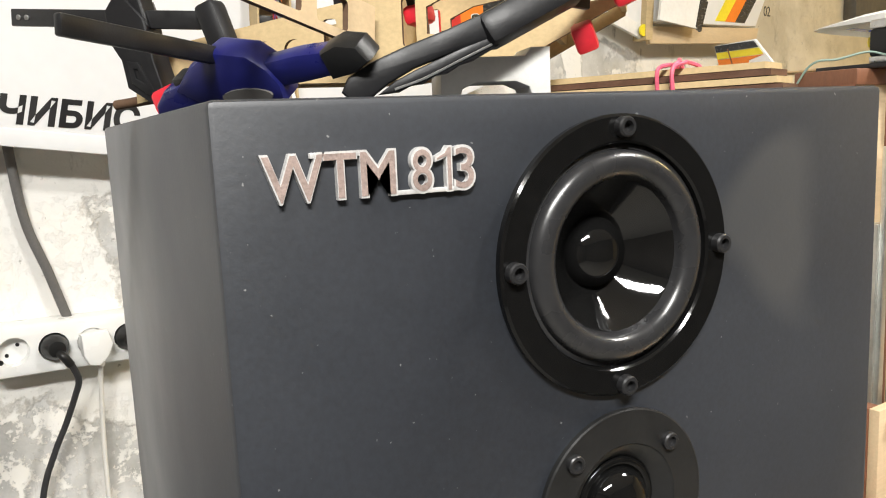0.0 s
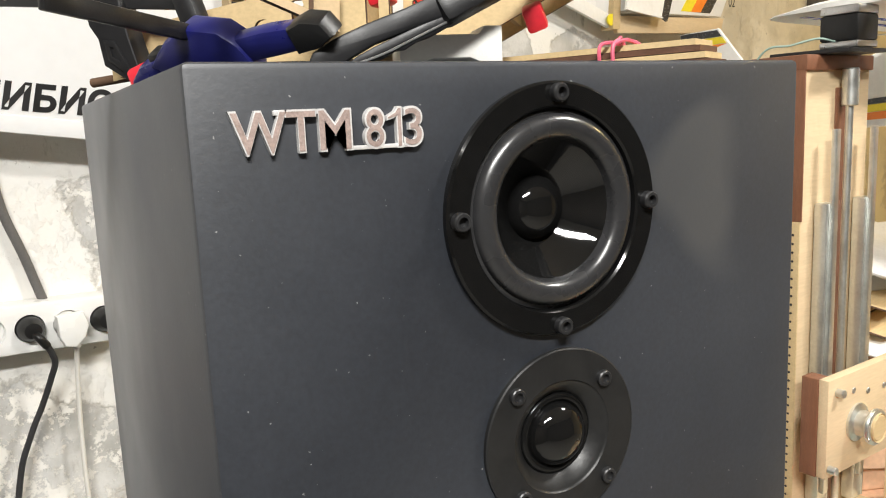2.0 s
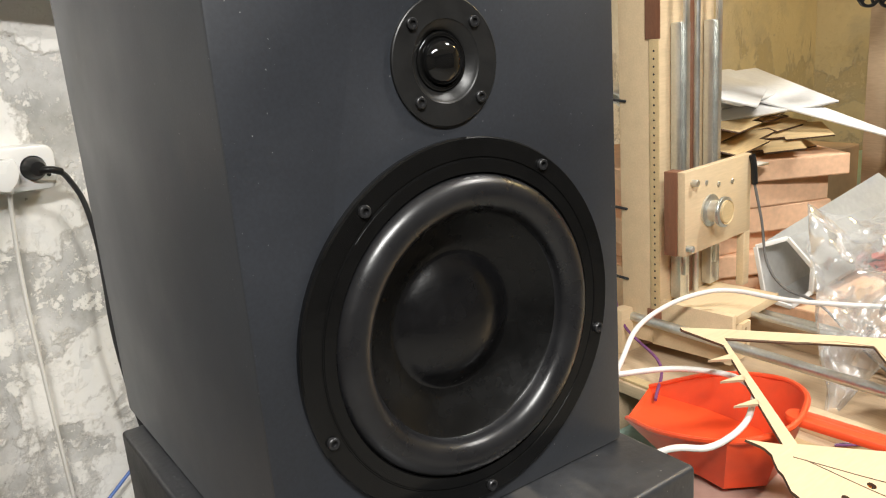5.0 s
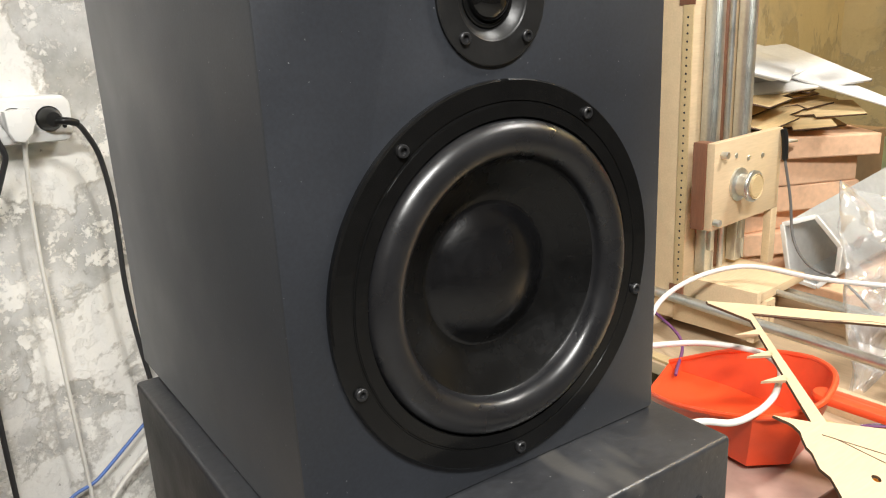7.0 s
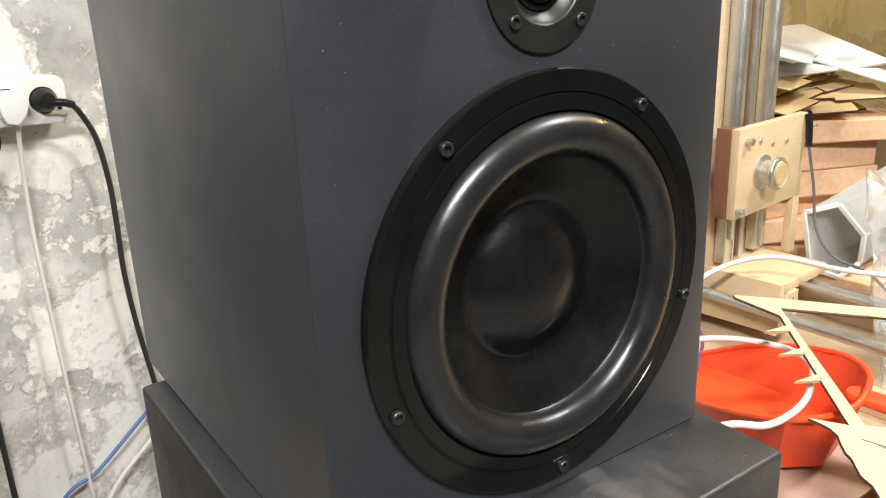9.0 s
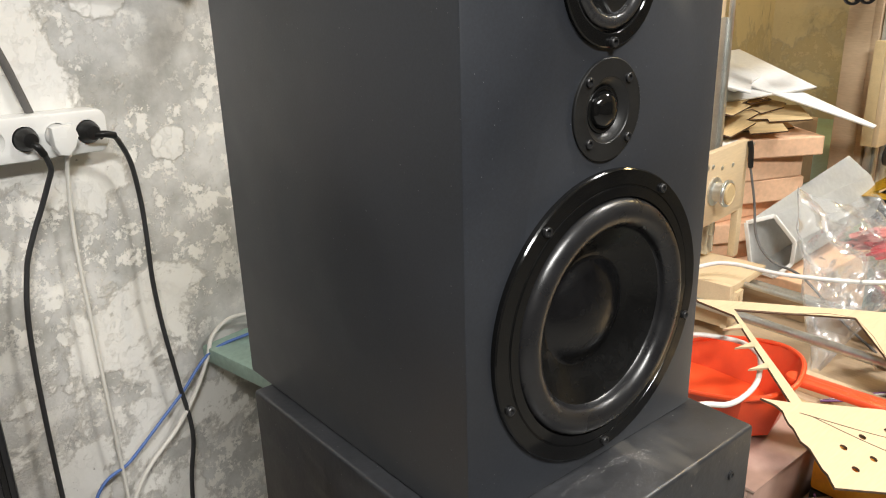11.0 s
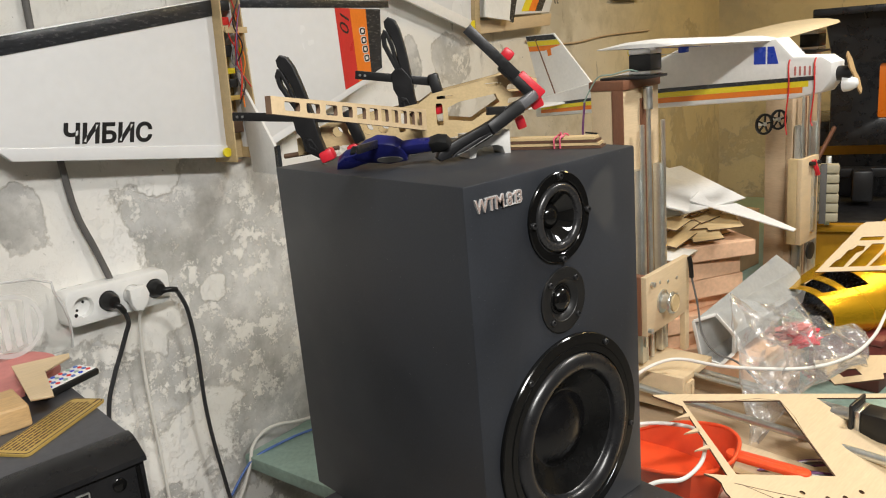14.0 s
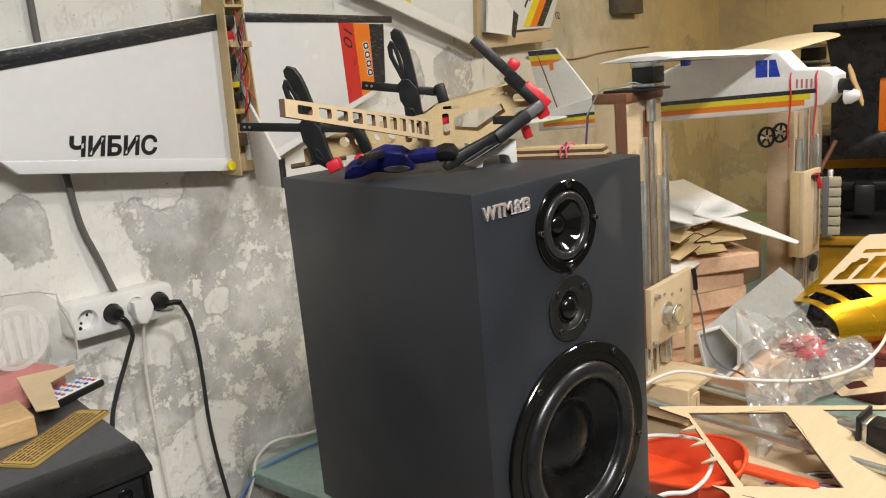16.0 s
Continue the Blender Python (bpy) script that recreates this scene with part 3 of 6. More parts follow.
part("grille", lathe([(0.0185, 0.0), (0.016, 0.005), (0.010, 0.0085), (0, 0.0095)], bmx, 40), mat("wire_mesh", (0.10, 0.10, 0.10), 0.4, metal=0.8, vary=0.6, scale=700, bump=0.6), t2, "domed wire mesh grille", 60)
for a in (45, 135, 225, 315):
    socket_bolt(t2, 0.152 + 0.031 * math.cos(radians(a)), 1.012 + 0.031 * math.sin(radians(a)), FY0 - 0.003)
socket_bolt(big, 0.279, 1.033, FY0, 0.004, 0.002)
plate_m = axes((0.235, FY0 - 0.001, 0.984), (1, 0, 0), (0, 0, 1))
gp = part("name_plate", plate(rounded(-0.025, -0.0115, 0.025, 0.0115, 0.002), 0.002, plate_m), M_BRASS, big, "gold plate reading Hi-Fi")
part("letters", lettering("Hi-Fi", 0.001, (-0.016, -0.007), (0.020, 0.007), plate_m @ pose(0, 0, 0.0012), 0.25, 0.02), M_INK, gp, smooth=None)

# ---- table ----
TOP = 0.787
table = empty("workbench", Matrix(), label="workbench with a green painted top and plain legs", category="table")
bm = boxm((0.233, TOP - 0.030, 0.006), (3.20, TOP, 1.18), 0.003, WALL)
part("tabletop", bm, M_GREEN, table)
for s in (0.9, 2.0, 3.1):
    for n in (0.07, 1.08):
        part("leg", boxm((s, 0.0, n), (s + 0.06, TOP - 0.030, n + 0.06), 0.004, WALL), M_TAN, table)


# ---- on the long wall ----


def bar(p0, p1, w, h, up=(0, 0, 1), bevel=0.0, bm=None):
    """A straight bar of width w and height h between two points."""
    p0, p1 = Vector(p0), Vector(p1)
    m = axes(p0, p1 - p0, up)
    return box(bm or bmesh.new(), (0, -h / 2, -w / 2), ((p1 - p0).length, h / 2, w / 2), bevel, m)


def on_wall(off):
    return HUNG @ pose(0, 0, off)


def wallpts(rows):
    return [HUNG @ Vector(r) for r in rows]


wing = empty("flying_wing_model", Matrix(), label="white film-covered flying wing model with black lettering hung on the wall", category="model aircraft")
left_panel = part("left_panel", plate([(-0.62, 1.636), (0.317, 1.754), (0.300, 1.467), (-0.150, 1.528), (-0.62, 1.592)], 0.034, on_wall(0.053), bevel=0.006), M_FILM, wing, "glossy white wing panel")
part("leading_edge", plate([(-0.62, 1.637), (0.318, 1.756), (0.316, 1.727), (-0.62, 1.610)], 0.004, on_wall(0.0705), bevel=0.001), M_BLACKFILM, left_panel, "black wrapped leading edge")
part("elevon", plate([(-0.128, 1.503), (0.308, 1.441), (0.302, 1.464), (-0.150, 1.525)], 0.012, on_wall(0.066), bevel=0.002), M_FILM, left_panel, "white elevon")
tilt = on_wall(0.0706) @ pose(-0.036, 1.516, 0, 0, 0, -6.3)
part("lettering", lettering("ЧИБИС", 0.0006, (0, 0), (0.172, 0.0385), tilt, 0.12, 0.035), M_INK, left_panel, "black hand-cut Cyrillic letters", None)
right_panel = part("right_panel", plate([(0.365, 1.748), (0.822, 1.732), (0.808, 1.586), (0.435, 1.470), (0.372, 1.46)], 0.034, on_wall(0.053), bevel=0.006), M_FILM, wing, "glossy white wing panel with coloured tip")
part("leading_edge", plate([(0.366, 1.760), (0.853, 1.748), (0.853, 1.734), (0.366, 1.742)], 0.004, on_wall(0.0705), bevel=0.001), M_BLACKFILM, right_panel, "black leading edge strip")
part("elevon", plate([(0.432, 1.468), (0.790, 1.580), (0.760, 1.560), (0.419, 1.447)], 0.012, on_wall(0.064), bevel=0.002), M_FILM, right_panel, "white elevon")
for a, b, m in (((0.663, 1.736, 0.670, 1.546), (0.712, 1.734, 0.718, 1.560), M_RED), ((0.712, 1.734, 0.718, 1.560), (0.768, 1.732, 0.766, 1.574), M_ORANGE), ((0.768, 1.732, 0.766, 1.574), (0.821, 1.730, 0.807, 1.588), M_BLACKFILM)):
    part("stripe", plate([(a[0], a[1]), (b[0], b[1]), (b[2], b[3]), (a[2], a[3])], 0.001, on_wall(0.0706)), m, right_panel)
part("figures", lettering("01", 0.0006, (0, 0), (0.045, 0.030), on_wall(0.0712) @ pose(0.700, 1.675, 0, 0, 0, 80), 0.3), M_INK, right_panel, "black figures 01", None)
for k in range(4):
    mk = on_wall(0.0712) @ pose(0.7485 + 0.002 * k, 1.680 - 0.0215 * k, 0, 0, 0, 6)
    part("mark", plate(rounded(-0.0105, -0.0095, 0.0105, 0.0095, 0.006), 0.0006, mk), M_WHITEPL, right_panel)
    part("mark", plate(rounded(-0.0088, -0.0078, 0.0088, 0.0078, 0.005), 0.0008, mk @ pose(0, 0, 0.0004), [rounded(-0.0052, -0.0042, 0.0052, 0.0042, 0.003)]), M_INK, right_panel)
# centre frame of the wing
spine = part("centre_frame", plate([(0.300, 1.430), (0.322, 1.800), (0.366, 1.798), (0.372, 1.430)], 0.004, on_wall(0.030)), M_PLY, wing, "laser-cut plywood centre frame with open electronics")
for a, b in (((0.318, 1.79), (0.303, 1.43)), ((0.364, 1.79), (0.370, 1.43))):
    part("side_plate", bar(HUNG @ Vector((*a, 0.063)), HUNG @ Vector((*b, 0.063)), 0.066, 0.003, (C10, S10, 0)), M_PLY, spine)
part("nose_block", plate(rounded(0.316, 1.768, 0.366, 1.806, 0.003), 0.03, on_wall(0.085), [rounded(0.321, 1.789, 0.339, 1.801, 0.002), rounded(0.343, 1.789, 0.361, 1.801, 0.002), rounded(0.321, 1.773, 0.339, 1.785, 0.002), rounded(0.343, 1.773, 0.361, 1.785, 0.002)]), M_PLY, spine, "plywood nose grid")
for z, h, m in ((1.745, 0.020, M_INK), (1.700, 0.012, M_PALEPLY), (1.715, 0.016, M_RED), (1.655, 0.024, M_BOLT), (1.615, 0.012, M_YELLOW), (1.590, 0.018, M_INK), (1.56, 0.01, M_BRASS), (1.50, 0.026, M_BURNT)):
    part("circuit_block", boxm((0.318, z - h / 2, 0.032), (0.355, z + h / 2, 0.062 + 0.02 * random.random()), 0.002, HUNG), m, spine)
for k, m in enumerate((M_RED, M_INK, M_CABLE_P, M_RED, M_INK, M_ORANGE)):
    pts = [(0.325 + 0.03 * random.random(), 1.76 - 0.045 * j - 0.008 * k, 0.085 + 0.03 * random.random()) for j in range(5)]
    part("wire", tube(wallpts(pts), 0.0014, 6, 6), m, spine)
nose = part("motor", rod(HUNG @ Vector((0.338, 1.806, 0.085)), HUNG @ Vector((0.336, 1.838, 0.085)), 0.0135, 20), M_BOLT, wing, "small black and red electric motor")
part("motor_band", rod(HUNG @ Vector((0.337, 1.822, 0.085)), HUNG @ Vector((0.3365, 1.832, 0.085)), 0.0142, 20), M_REDPAD, nose, "red motor band")
part("motor_mount", rod(HUNG @ Vector((0.338, 1.803, 0.085)), HUNG @ Vector((0.338, 1.812, 0.085)), 0.0100, 16), M_PINK, nose, "pink motor mount")
part("propeller", plate([(-0.060, -0.004), (-0.035, -0.009), (-0.006, -0.004), (0.006, -0.005), (0.035, -0.006), (0.060, 0.002), (0.040, 0.008), (0.006, 0.004), (-0.006, 0.005), (-0.040, 0.006)], 0.003, HUNG @ axes((0.337, 1.842, 0.085), (1, 0.06, 0.1), (0.0, 0.5, 1))), M_SATIN, nose, "black propeller")
part("strut", plate([(0.318, 1.702), (0.372, 1.700), (0.372, 1.688), (0.318, 1.690)], 0.004, on_wall(0.10)), M_PLY, spine)
fin = axes(HUNG @ Vector((0.366, 1.60, 0.06)), HUNG.to_3x3() @ Vector((0, -1, 0)), HUNG.to_3x3() @ Vector((-0.22, 0, 1)))
part("fin", plate([(0.0, 0.0), (0.085, 0.0), (0.19, 0.012), (0.19, 0.115), (0.135, 0.118)], 0.006, fin, bevel=0.001), M_FOAM, wing, "white foam fin")
part("fin_edge", plate([(0.135, 0.118), (0.19, 0.115), (0.19, 0.128), (0.132, 0.130)], 0.007, fin), M_BLACKFILM, wing, "black fin edge")
for s, z in ((0.294, 1.452), (0.372, 1.655)):
    part("control_horn", plate(circle(s, z, 0.010, 14), 0.004, on_wall(0.080)), M_YELLOW, wing)

wing2 = empty("flying_wing_model", Matrix(), label="white flying wing model with yellow and orange stripes on the wall", category="model aircraft")
lp = part("left_panel", plate([(0.60, 1.885), (1.236, 1.690), (1.275, 2.05), (0.66, 2.02)], 0.03, on_wall(0.035), bevel=0.005), M_FILM, wing2)
part("elevon", plate([(0.76, 1.812), (1.244, 1.664), (1.244, 1.690), (0.78, 1.836)], 0.010, on_wall(0.047), bevel=0.002), M_FOAM, lp)
for k, m in enumerate((M_YELLOW, M_ORANGE, M_BLACKFILM)):
    x = 0.930 - 0.035 * k
    part("stripe", plate([(x, 1.795), (x + 0.033, 1.785), (x + 0.02, 2.0), (x - 0.012, 2.0)], 0.001, on_wall(0.0506)), m, lp)
rp = part("right_panel", plate([(1.27, 1.706), (1.690, 1.712), (1.86, 1.99), (1.30, 2.05)], 0.03, on_wall(0.035), bevel=0.005), M_FILM, wing2)
part("elevon", plate([(1.26, 1.689), (1.700, 1.702), (1.688, 1.668), (1.27, 1.655)], 0.012, on_wall(0.046), bevel=0.002), M_PALEPLY, rp)
for k, m in enumerate((M_YELLOW, M_ORANGE, M_BLACKFILM)):
    x = 1.515 + 0.042 * k
    part("stripe", plate([(x, 1.714), (x + 0.041, 1.714), (x + 0.225, 1.93), (x + 0.184, 1.93)], 0.001, on_wall(0.0506)), m, rp)
part("figures", lettering("02", 0.0006, (1.725, 1.735), (1.755, 1.760), on_wall(0.0508)), M_INK, rp, "black figures 02", None)
for k in range(3):
    part("mark", plate(rounded(-0.02, -0.004, 0.02, 0.004, 0.002), 0.0008, on_wall(0.0508) @ pose(1.545 + 0.03 * k, 1.79 + 0.02 * k, 0, 0, 0, 50)), M_INK, rp)
fin2 = part("fin", plate([(1.255, 1.700), (1.285, 1.86), (1.42, 1.748), (1.396, 1.686)], 0.006, on_wall(0.085) @ pose(0, 0, 0)), M_FOAM, wing2, "white foam fin with a black edge")
part("fin_edge", plate([(1.405, 1.762), (1.432, 1.747), (1.406, 1.680), (1.385, 1.690)], 0.007, on_wall(0.085)), M_BLACKFILM, fin2)
part("centre_frame", plate([(1.238, 1.66), (1.262, 2.0), (1.285, 2.0), (1.262, 1.66)], 0.035, on_wall(0.046)), M_PLY, wing2)
part("control_horn", plate(circle(1.236, 1.680, 0.013, 14), 0.004, on_wall(0.060)), M_YELLOW, wing2)

box_ob = empty("wall_junction_box", Matrix(), label="old dark metal junction box on the stained wall", category="box")
part("cover", boxm((2.235, 1.752, 0), (2.475, 1.96, 0.04), 0.006, HUNG), mat("dark_enamel", (0.10, 0.09, 0.075), 0.5, vary=0.3, scale=12, bump=0.2), box_ob)


def cable(name, rows, r, material, label, n=10):
    ob = link(name, tube(wallpts(rows), r, 10, n), material, smooth=60)
    return tagged(ob, label=label, category="cable")


cable("wall_cable", [(-0.030, 2.70, 0.008), (-0.022, 1.95, 0.008), (-0.024, 1.72, 0.009), (-0.026, 1.60, 0.010), (-0.021, 1.482, 0.012), (-0.011, 1.385, 0.010), (0.009, 1.314, 0.012), (0.027, 1.243, 0.016)], 0.0062, M_CABLE_G, "thick dark grey supply cable clipped to the wall")
cable("conduit", [(1.60, 1.62, 0.006), (1.75, 1.605, 0.006), (1.95, 1.60, 0.006), (2.2, 1.615, 0.006), (2.6, 1.62, 0.006)], 0.0032, M_TAN, "thin tan cable running along the stained wall")

# power strip, turned a little on the wall
SM = on_wall(0) @ pose(0.0245, 1.2125, 0, 0, 0, -2.6)
strip = empty("power_strip", Matrix(), label="white four-socket power strip screwed to the plaster", category="power strip")
cups = [lathe([(0, 0.028), (0.0192, 0.028), (0.0198, 0.06), (0, 0.06)], SM @ pose(-0.0735 + 0.049 * k, 0, 0), 40) for k in range(4)]
part("body", cut(plate(rounded(-0.101, -0.030, 0.103, 0.030, 0.012, 6), 0.045, SM @ pose(0, 0, 0.0225), bevel=0.005), cups), M_WHITEPL, strip)
for k in range(4):
    c = SM @ pose(-0.0735 + 0.049 * k, 0, 0.0285)
    soc = part("socket", lathe([(0.019, 0.0), (0.019, 0.001), (0, 0.001)], c, 32), M_WHITEPL, strip)
    for dx, dy in ((-0.0095, 0), (0.0095, 0)):
        part("contact_hole", plate(circle(dx, dy, 0.0026, 14), 0.001, c @ pose(0, 0, 0.0014) @ pose(0, 0, 0, 0, 0, 45)), M_INK, soc)
for x in (-0.090, 0.095):
    part("screw_hole", plate(circle(x, -0.012, 0.0035, 14), 0.001, SM @ pose(0, 0, 0.0450)), M_INK, strip)


def plug(k, material, label, tail, round_body):
    c = SM @ pose(-0.0735 + 0.049 * k, 0, 0.030)
    pl = empty("power_plug", Matrix(), label=label, category="plug")
    part("body", lathe([(0, 0.0), (0.0178, 0.0), (0.0182, 0.014), (0.0165, 0.026), (0.011 if not round_body else 0.0155, 0.036), (0, 0.038)], c, 28), material, pl)
    if round_body:
        part("cap", plate([(-0.016, 0.013), (0.013, 0.015), (0.018, 0.0), (0.012, -0.016), (0.002, -0.026), (-0.008, -0.024), (-0.014, -0.012)], 0.018, c @ pose(0, 0, 0.034), bevel=0.004), material, pl)
    part("strain_relief", tube([c @ Vector((0, -0.004, 0.03))] + [HUNG @ Vector(t) for t in tail], 0.0055, 10, 5), material, pl)
    return pl


plug(1, M_SATIN, "black moulded mains plug in the strip", [(0.006, 1.203, 0.070), (0.014, 1.190, 0.068)], False)
plug(2, M_WHITEPL, "white moulded mains plug in the strip", [(0.052, 1.195, 0.066), (0.054, 1.18, 0.058)], True)
plug(3, M_SATIN, "black angled mains plug in the strip", [(0.112, 1.206, 0.072), (0.130, 1.200, 0.068)], False)
cable("power_cable", [(0.014, 1.192, 0.068), (0.023, 1.165, 0.060), (0.018, 1.14, 0.05), (0.004, 1.10, 0.04), (-0.014, 1.06, 0.035), (-0.034, 1.00, 0.03), (-0.05, 0.88, 0.03), (-0.055, 0.6, 0.03), (-0.05, -0.075, 0.03)], 0.0042, M_CABLE_K, "black mains cable hanging down the wall")
cable("power_cable", [(0.054, 1.182, 0.058), (0.055, 1.150, 0.042), (0.053, 1.068, 0.03), (0.051, 0.98, 0.03), (0.052, 0.90, 0.03), (0.053, 0.814, 0.03), (0.054, 0.734, 0.03), (0.058, 0.498, 0.03), (0.06, -0.075, 0.03)], 0.0033, M_CABLE_W, "thin white mains cable hanging down the wall")
cable("power_cable", [(0.128, 1.200, 0.068), (0.142, 1.186, 0.056), (0.165, 1.142, 0.04), (0.177, 1.07, 0.03), (0.177, 1.00, 0.03), (0.175, 0.92, 0.03), (0.180, 0.83, 0.03), (0.194, 0.704, 0.03), (0.207, 0.578, 0.03), (0.184, 0.417, 0.03), (0.18, -0.075, 0.03)], 0.0042, M_CABLE_K, "black mains cable hanging down the wall")
cable("data_cable", [(0.62, 0.760, 0.10), (0.427, 0.772, 0.04), (0.37, 0.785, 0.03), (0.324, 0.784, 0.02), (0.285, 0.762, 0.02), (0.262, 0.725, 0.03), (0.225, 0.665, 0.03), (0.177, 0.610, 0.03), (0.077, 0.519, 0.03), (0.0, 0.30, 0.03), (0, -0.075, 0.04)], 0.0040, M_CABLE_W, "cream cable hanging over the bench edge")
cable("data_cable", [(0.62, 0.752, 0.14), (0.436, 0.752, 0.07), (0.34, 0.752, 0.05), (0.268, 0.735, 0.03), (0.20, 0.68, 0.03), (0.152, 0.645, 0.03), (0.075, 0.59, 0.03), (-0.002, 0.545, 0.03), (-0.1, 0.3, 0.04), (-0.1, -0.075, 0.04)], 0.0030, M_CABLE_B, "blue network cable hanging over the bench edge")

# ---- computer and the things on it ----
pc = empty("desktop_computer", Matrix(), label="black desktop computer tower with grey top", category="computer")
PX0, PX1, PY0, PY1, PZ0, PZ1 = -0.378, -0.197, 0.500, 0.905, 0.81, 1.240
part("case", boxm((PX0, PY0, PZ0), (PX1, PY1, PZ1 - 0.004), 0.003), M_PC, pc)
part("top_panel", boxm((PX0 + 0.001, PY0 + 0.0225, PZ1 - 0.008), (PX1 - 0.001, PY1 - 0.001, PZ1), 0.004), M_PCTOP, pc, "grey top panel")
part("hood", plate([(PY0 + 0.022, PZ1 - 0.001), (PY0 + 0.010, PZ1 - 0.002), (PY0 - 0.001, PZ1 - 0.007), (PY0 - 0.018, PZ1 - 0.0165), (PY0 - 0.019, PZ1 - 0.020), (PY0 + 0.022, PZ1 - 0.020)], PX1 - PX0, axes(((PX0 + PX1) / 2, 0, 0), (0, 1, 0), (0, 0, 1)), bevel=0.0012), M_PC, pc, "sloping black hood over the front")
bez = part("front_bezel", boxm((PX0, PY0 - 0.0155, PZ0), (PX1 - 0.002, PY0 + 0.001, PZ1 - 0.021), 0.003), M_PC, pc, "glossy black front panel")
part("edge_trim", boxm((PX1 - 0.0125, PY0 - 0.0175, PZ0 + 0.02), (PX1 - 0.0075, PY0 - 0.0145, PZ1 - 0.026), 0.001), M_GLOSS, bez)
FYP = PY0 - 0.0165
for z0, z1 in ((1.140, 1.182), (1.094, 1.136), (1.048, 1.090), (0.89, 1.034)):
    drv = part("drive_bay", boxm((PX0 + 0.014, FYP - 0.001, z0), (PX1 - 0.016, FYP + 0.004, z1), 0.0015), M_SATIN, bez, "black drive bay cover")
    if z0 == 1.140:
        part("tray", boxm((PX0 + 0.018, FYP - 0.0022, z0 + 0.016), (PX1 - 0.026, FYP, z1 - 0.004), 0.001), M_PC, drv)
        part("eject_button", boxm((-0.240, FYP - 0.003, z0 + 0.006), (-0.226, FYP, z0 + 0.011), 0.001), M_SATIN, drv)
        part("lettering", lettering("DVD", 0.0005, (-0.299, z0 + 0.0305), (-0.284, z0 + 0.0365), axes((0, FYP - 0.0024, 0), (1, 0, 0), (0, 0, 1))), M_ALU, drv, "grey letters DVD", None)
        part("mark", boxm((-0.298, FYP - 0.0026, z0 + 0.0225), (-0.284, FYP - 0.0020, z0 + 0.0245)), M_ALU, drv)
        part("mark", boxm((-0.245, FYP - 0.0026, z0 + 0.0235), (-0.233, FYP - 0.0020, z0 + 0.0320)), M_ALU, drv)
part("power_button", lathe([(0, 0), (0.0075, 0), (0.0075, 0.002), (0.0065, 0.0028), (0, 0.0028)], axes((-0.229, FYP + 0.001, 1.201), (1, 0, 0), (0, 0, 1)), 24), M_GLOSS, bez)
for x, m in ((-0.284, M_GREEN), (-0.299, M_PINK)):
    part("audio_jack", lathe([(0.0018, 0.0), (0.0038, 0.0), (0.0038, 0.0014), (0.0018, 0.0014), (0.0016, 0.0)], axes((x, FYP + 0.0005, 1.203), (1, 0, 0), (0, 0, 1)), 20), m, bez)
part("usb_port", plate(rounded(-0.274, 1.199, -0.260, 1.207, 0.001), 0.002, axes((0, FYP, 0), (1, 0, 0), (0, 0, 1)), [rounded(-0.2725, 1.2005, -0.2615, 1.2055, 0.0008)]), M_STEEL, bez)
part("usb_dongle", boxm((-0.327, FYP - 0.012, 1.189), (-0.311, FYP + 0.001, 1.206), 0.002), mat("amber_plastic", (0.22, 0.09, 0.035), 0.3, vary=0.2, scale=60), bez)
part("mark", boxm((-0.286, FYP - 0.0018, 1.069), (-0.264, FYP - 0.0010, 1.075)), M_ALU, bez)
led, _nt, _p = nodes_of("blue_led")
_p.inputs["Base Color"].default_value = (0.1, 0.1, 0.6, 1)
_p.inputs["Emission Color"].default_value, _p.inputs["Emission Strength"].default_value = (0.15, 0.12, 1, 1), 2.0
part("power_led", boxm((-0.231, FYP - 0.001, 1.037), (-0.217, FYP + 0.002, 1.042), 0.0005), led, bez, "glowing blue light")
stand = empty("low_cabinet", Matrix(), label="plain wooden cabinet under the computer", category="cabinet")
part("body", boxm((-0.62, 0.44, 0.0), (-0.17, 0.95, 0.81), 0.004), M_TAN, stand)

tag = empty("brass_plate", Matrix(), label="yellow engraved plate lying on the computer", category="plate")
tm2 = axes((-0.301, 0.574, PZ1 + 0.002), (0.100, 0.072, 0), (-0.5, 0.85, 0))
part("plate", plate(rounded(-0.012, -0.025, 0.125, 0.022, 0.006), 0.003, tm2), M_BRASS, tag)
tick = random.Random(3)
for k in range(7):
    row, x = bmesh.new(), -0.004
    while x < 0.112:
        w = 0.003 + 0.009 * tick.random()
        box(row, (x, 0.0145 - 0.0052 * k, 0.0016), (x + w, 0.0165 - 0.0052 * k, 0.0020), 0, tm2)
        x += w + 0.002
    part("mark", row, M_BURNT, tag)
part("rim", plate(rounded(-0.0105, -0.0235, 0.1235, 0.0205, 0.005), 0.0008, tm2 @ pose(0, 0, 0.0015), [rounded(-0.0095, -0.0225, 0.1225, 0.0195, 0.0045)]), M_BURNT, tag, "engraved border line")
blk = link("wooden_block", boxm((-0.40, 0.630, PZ1), (-0.268, 0.700, PZ1 + 0.028), 0.003, None), M_WOODBLOCK)
tagged(blk, label="small pine block lying on the computer", category="block")
rem = empty("remote_control", Matrix(), label="slim white remote control with coloured buttons", category="remote control")
rm = axes((-0.235, 0.712, PZ1 + 0.008), (0.060, 0.026, 0), (-0.2, 0.9, 0))
part("shell", boxm((-0.01, -0.020, -0.007), (0.075, 0.020, 0.003), 0.003, rm), M_SATIN, rem)
part("face", boxm((-0.007, -0.017, 0.0025), (0.072, 0.017, 0.0045), 0.0008, rm), M_WHITEPL, rem)
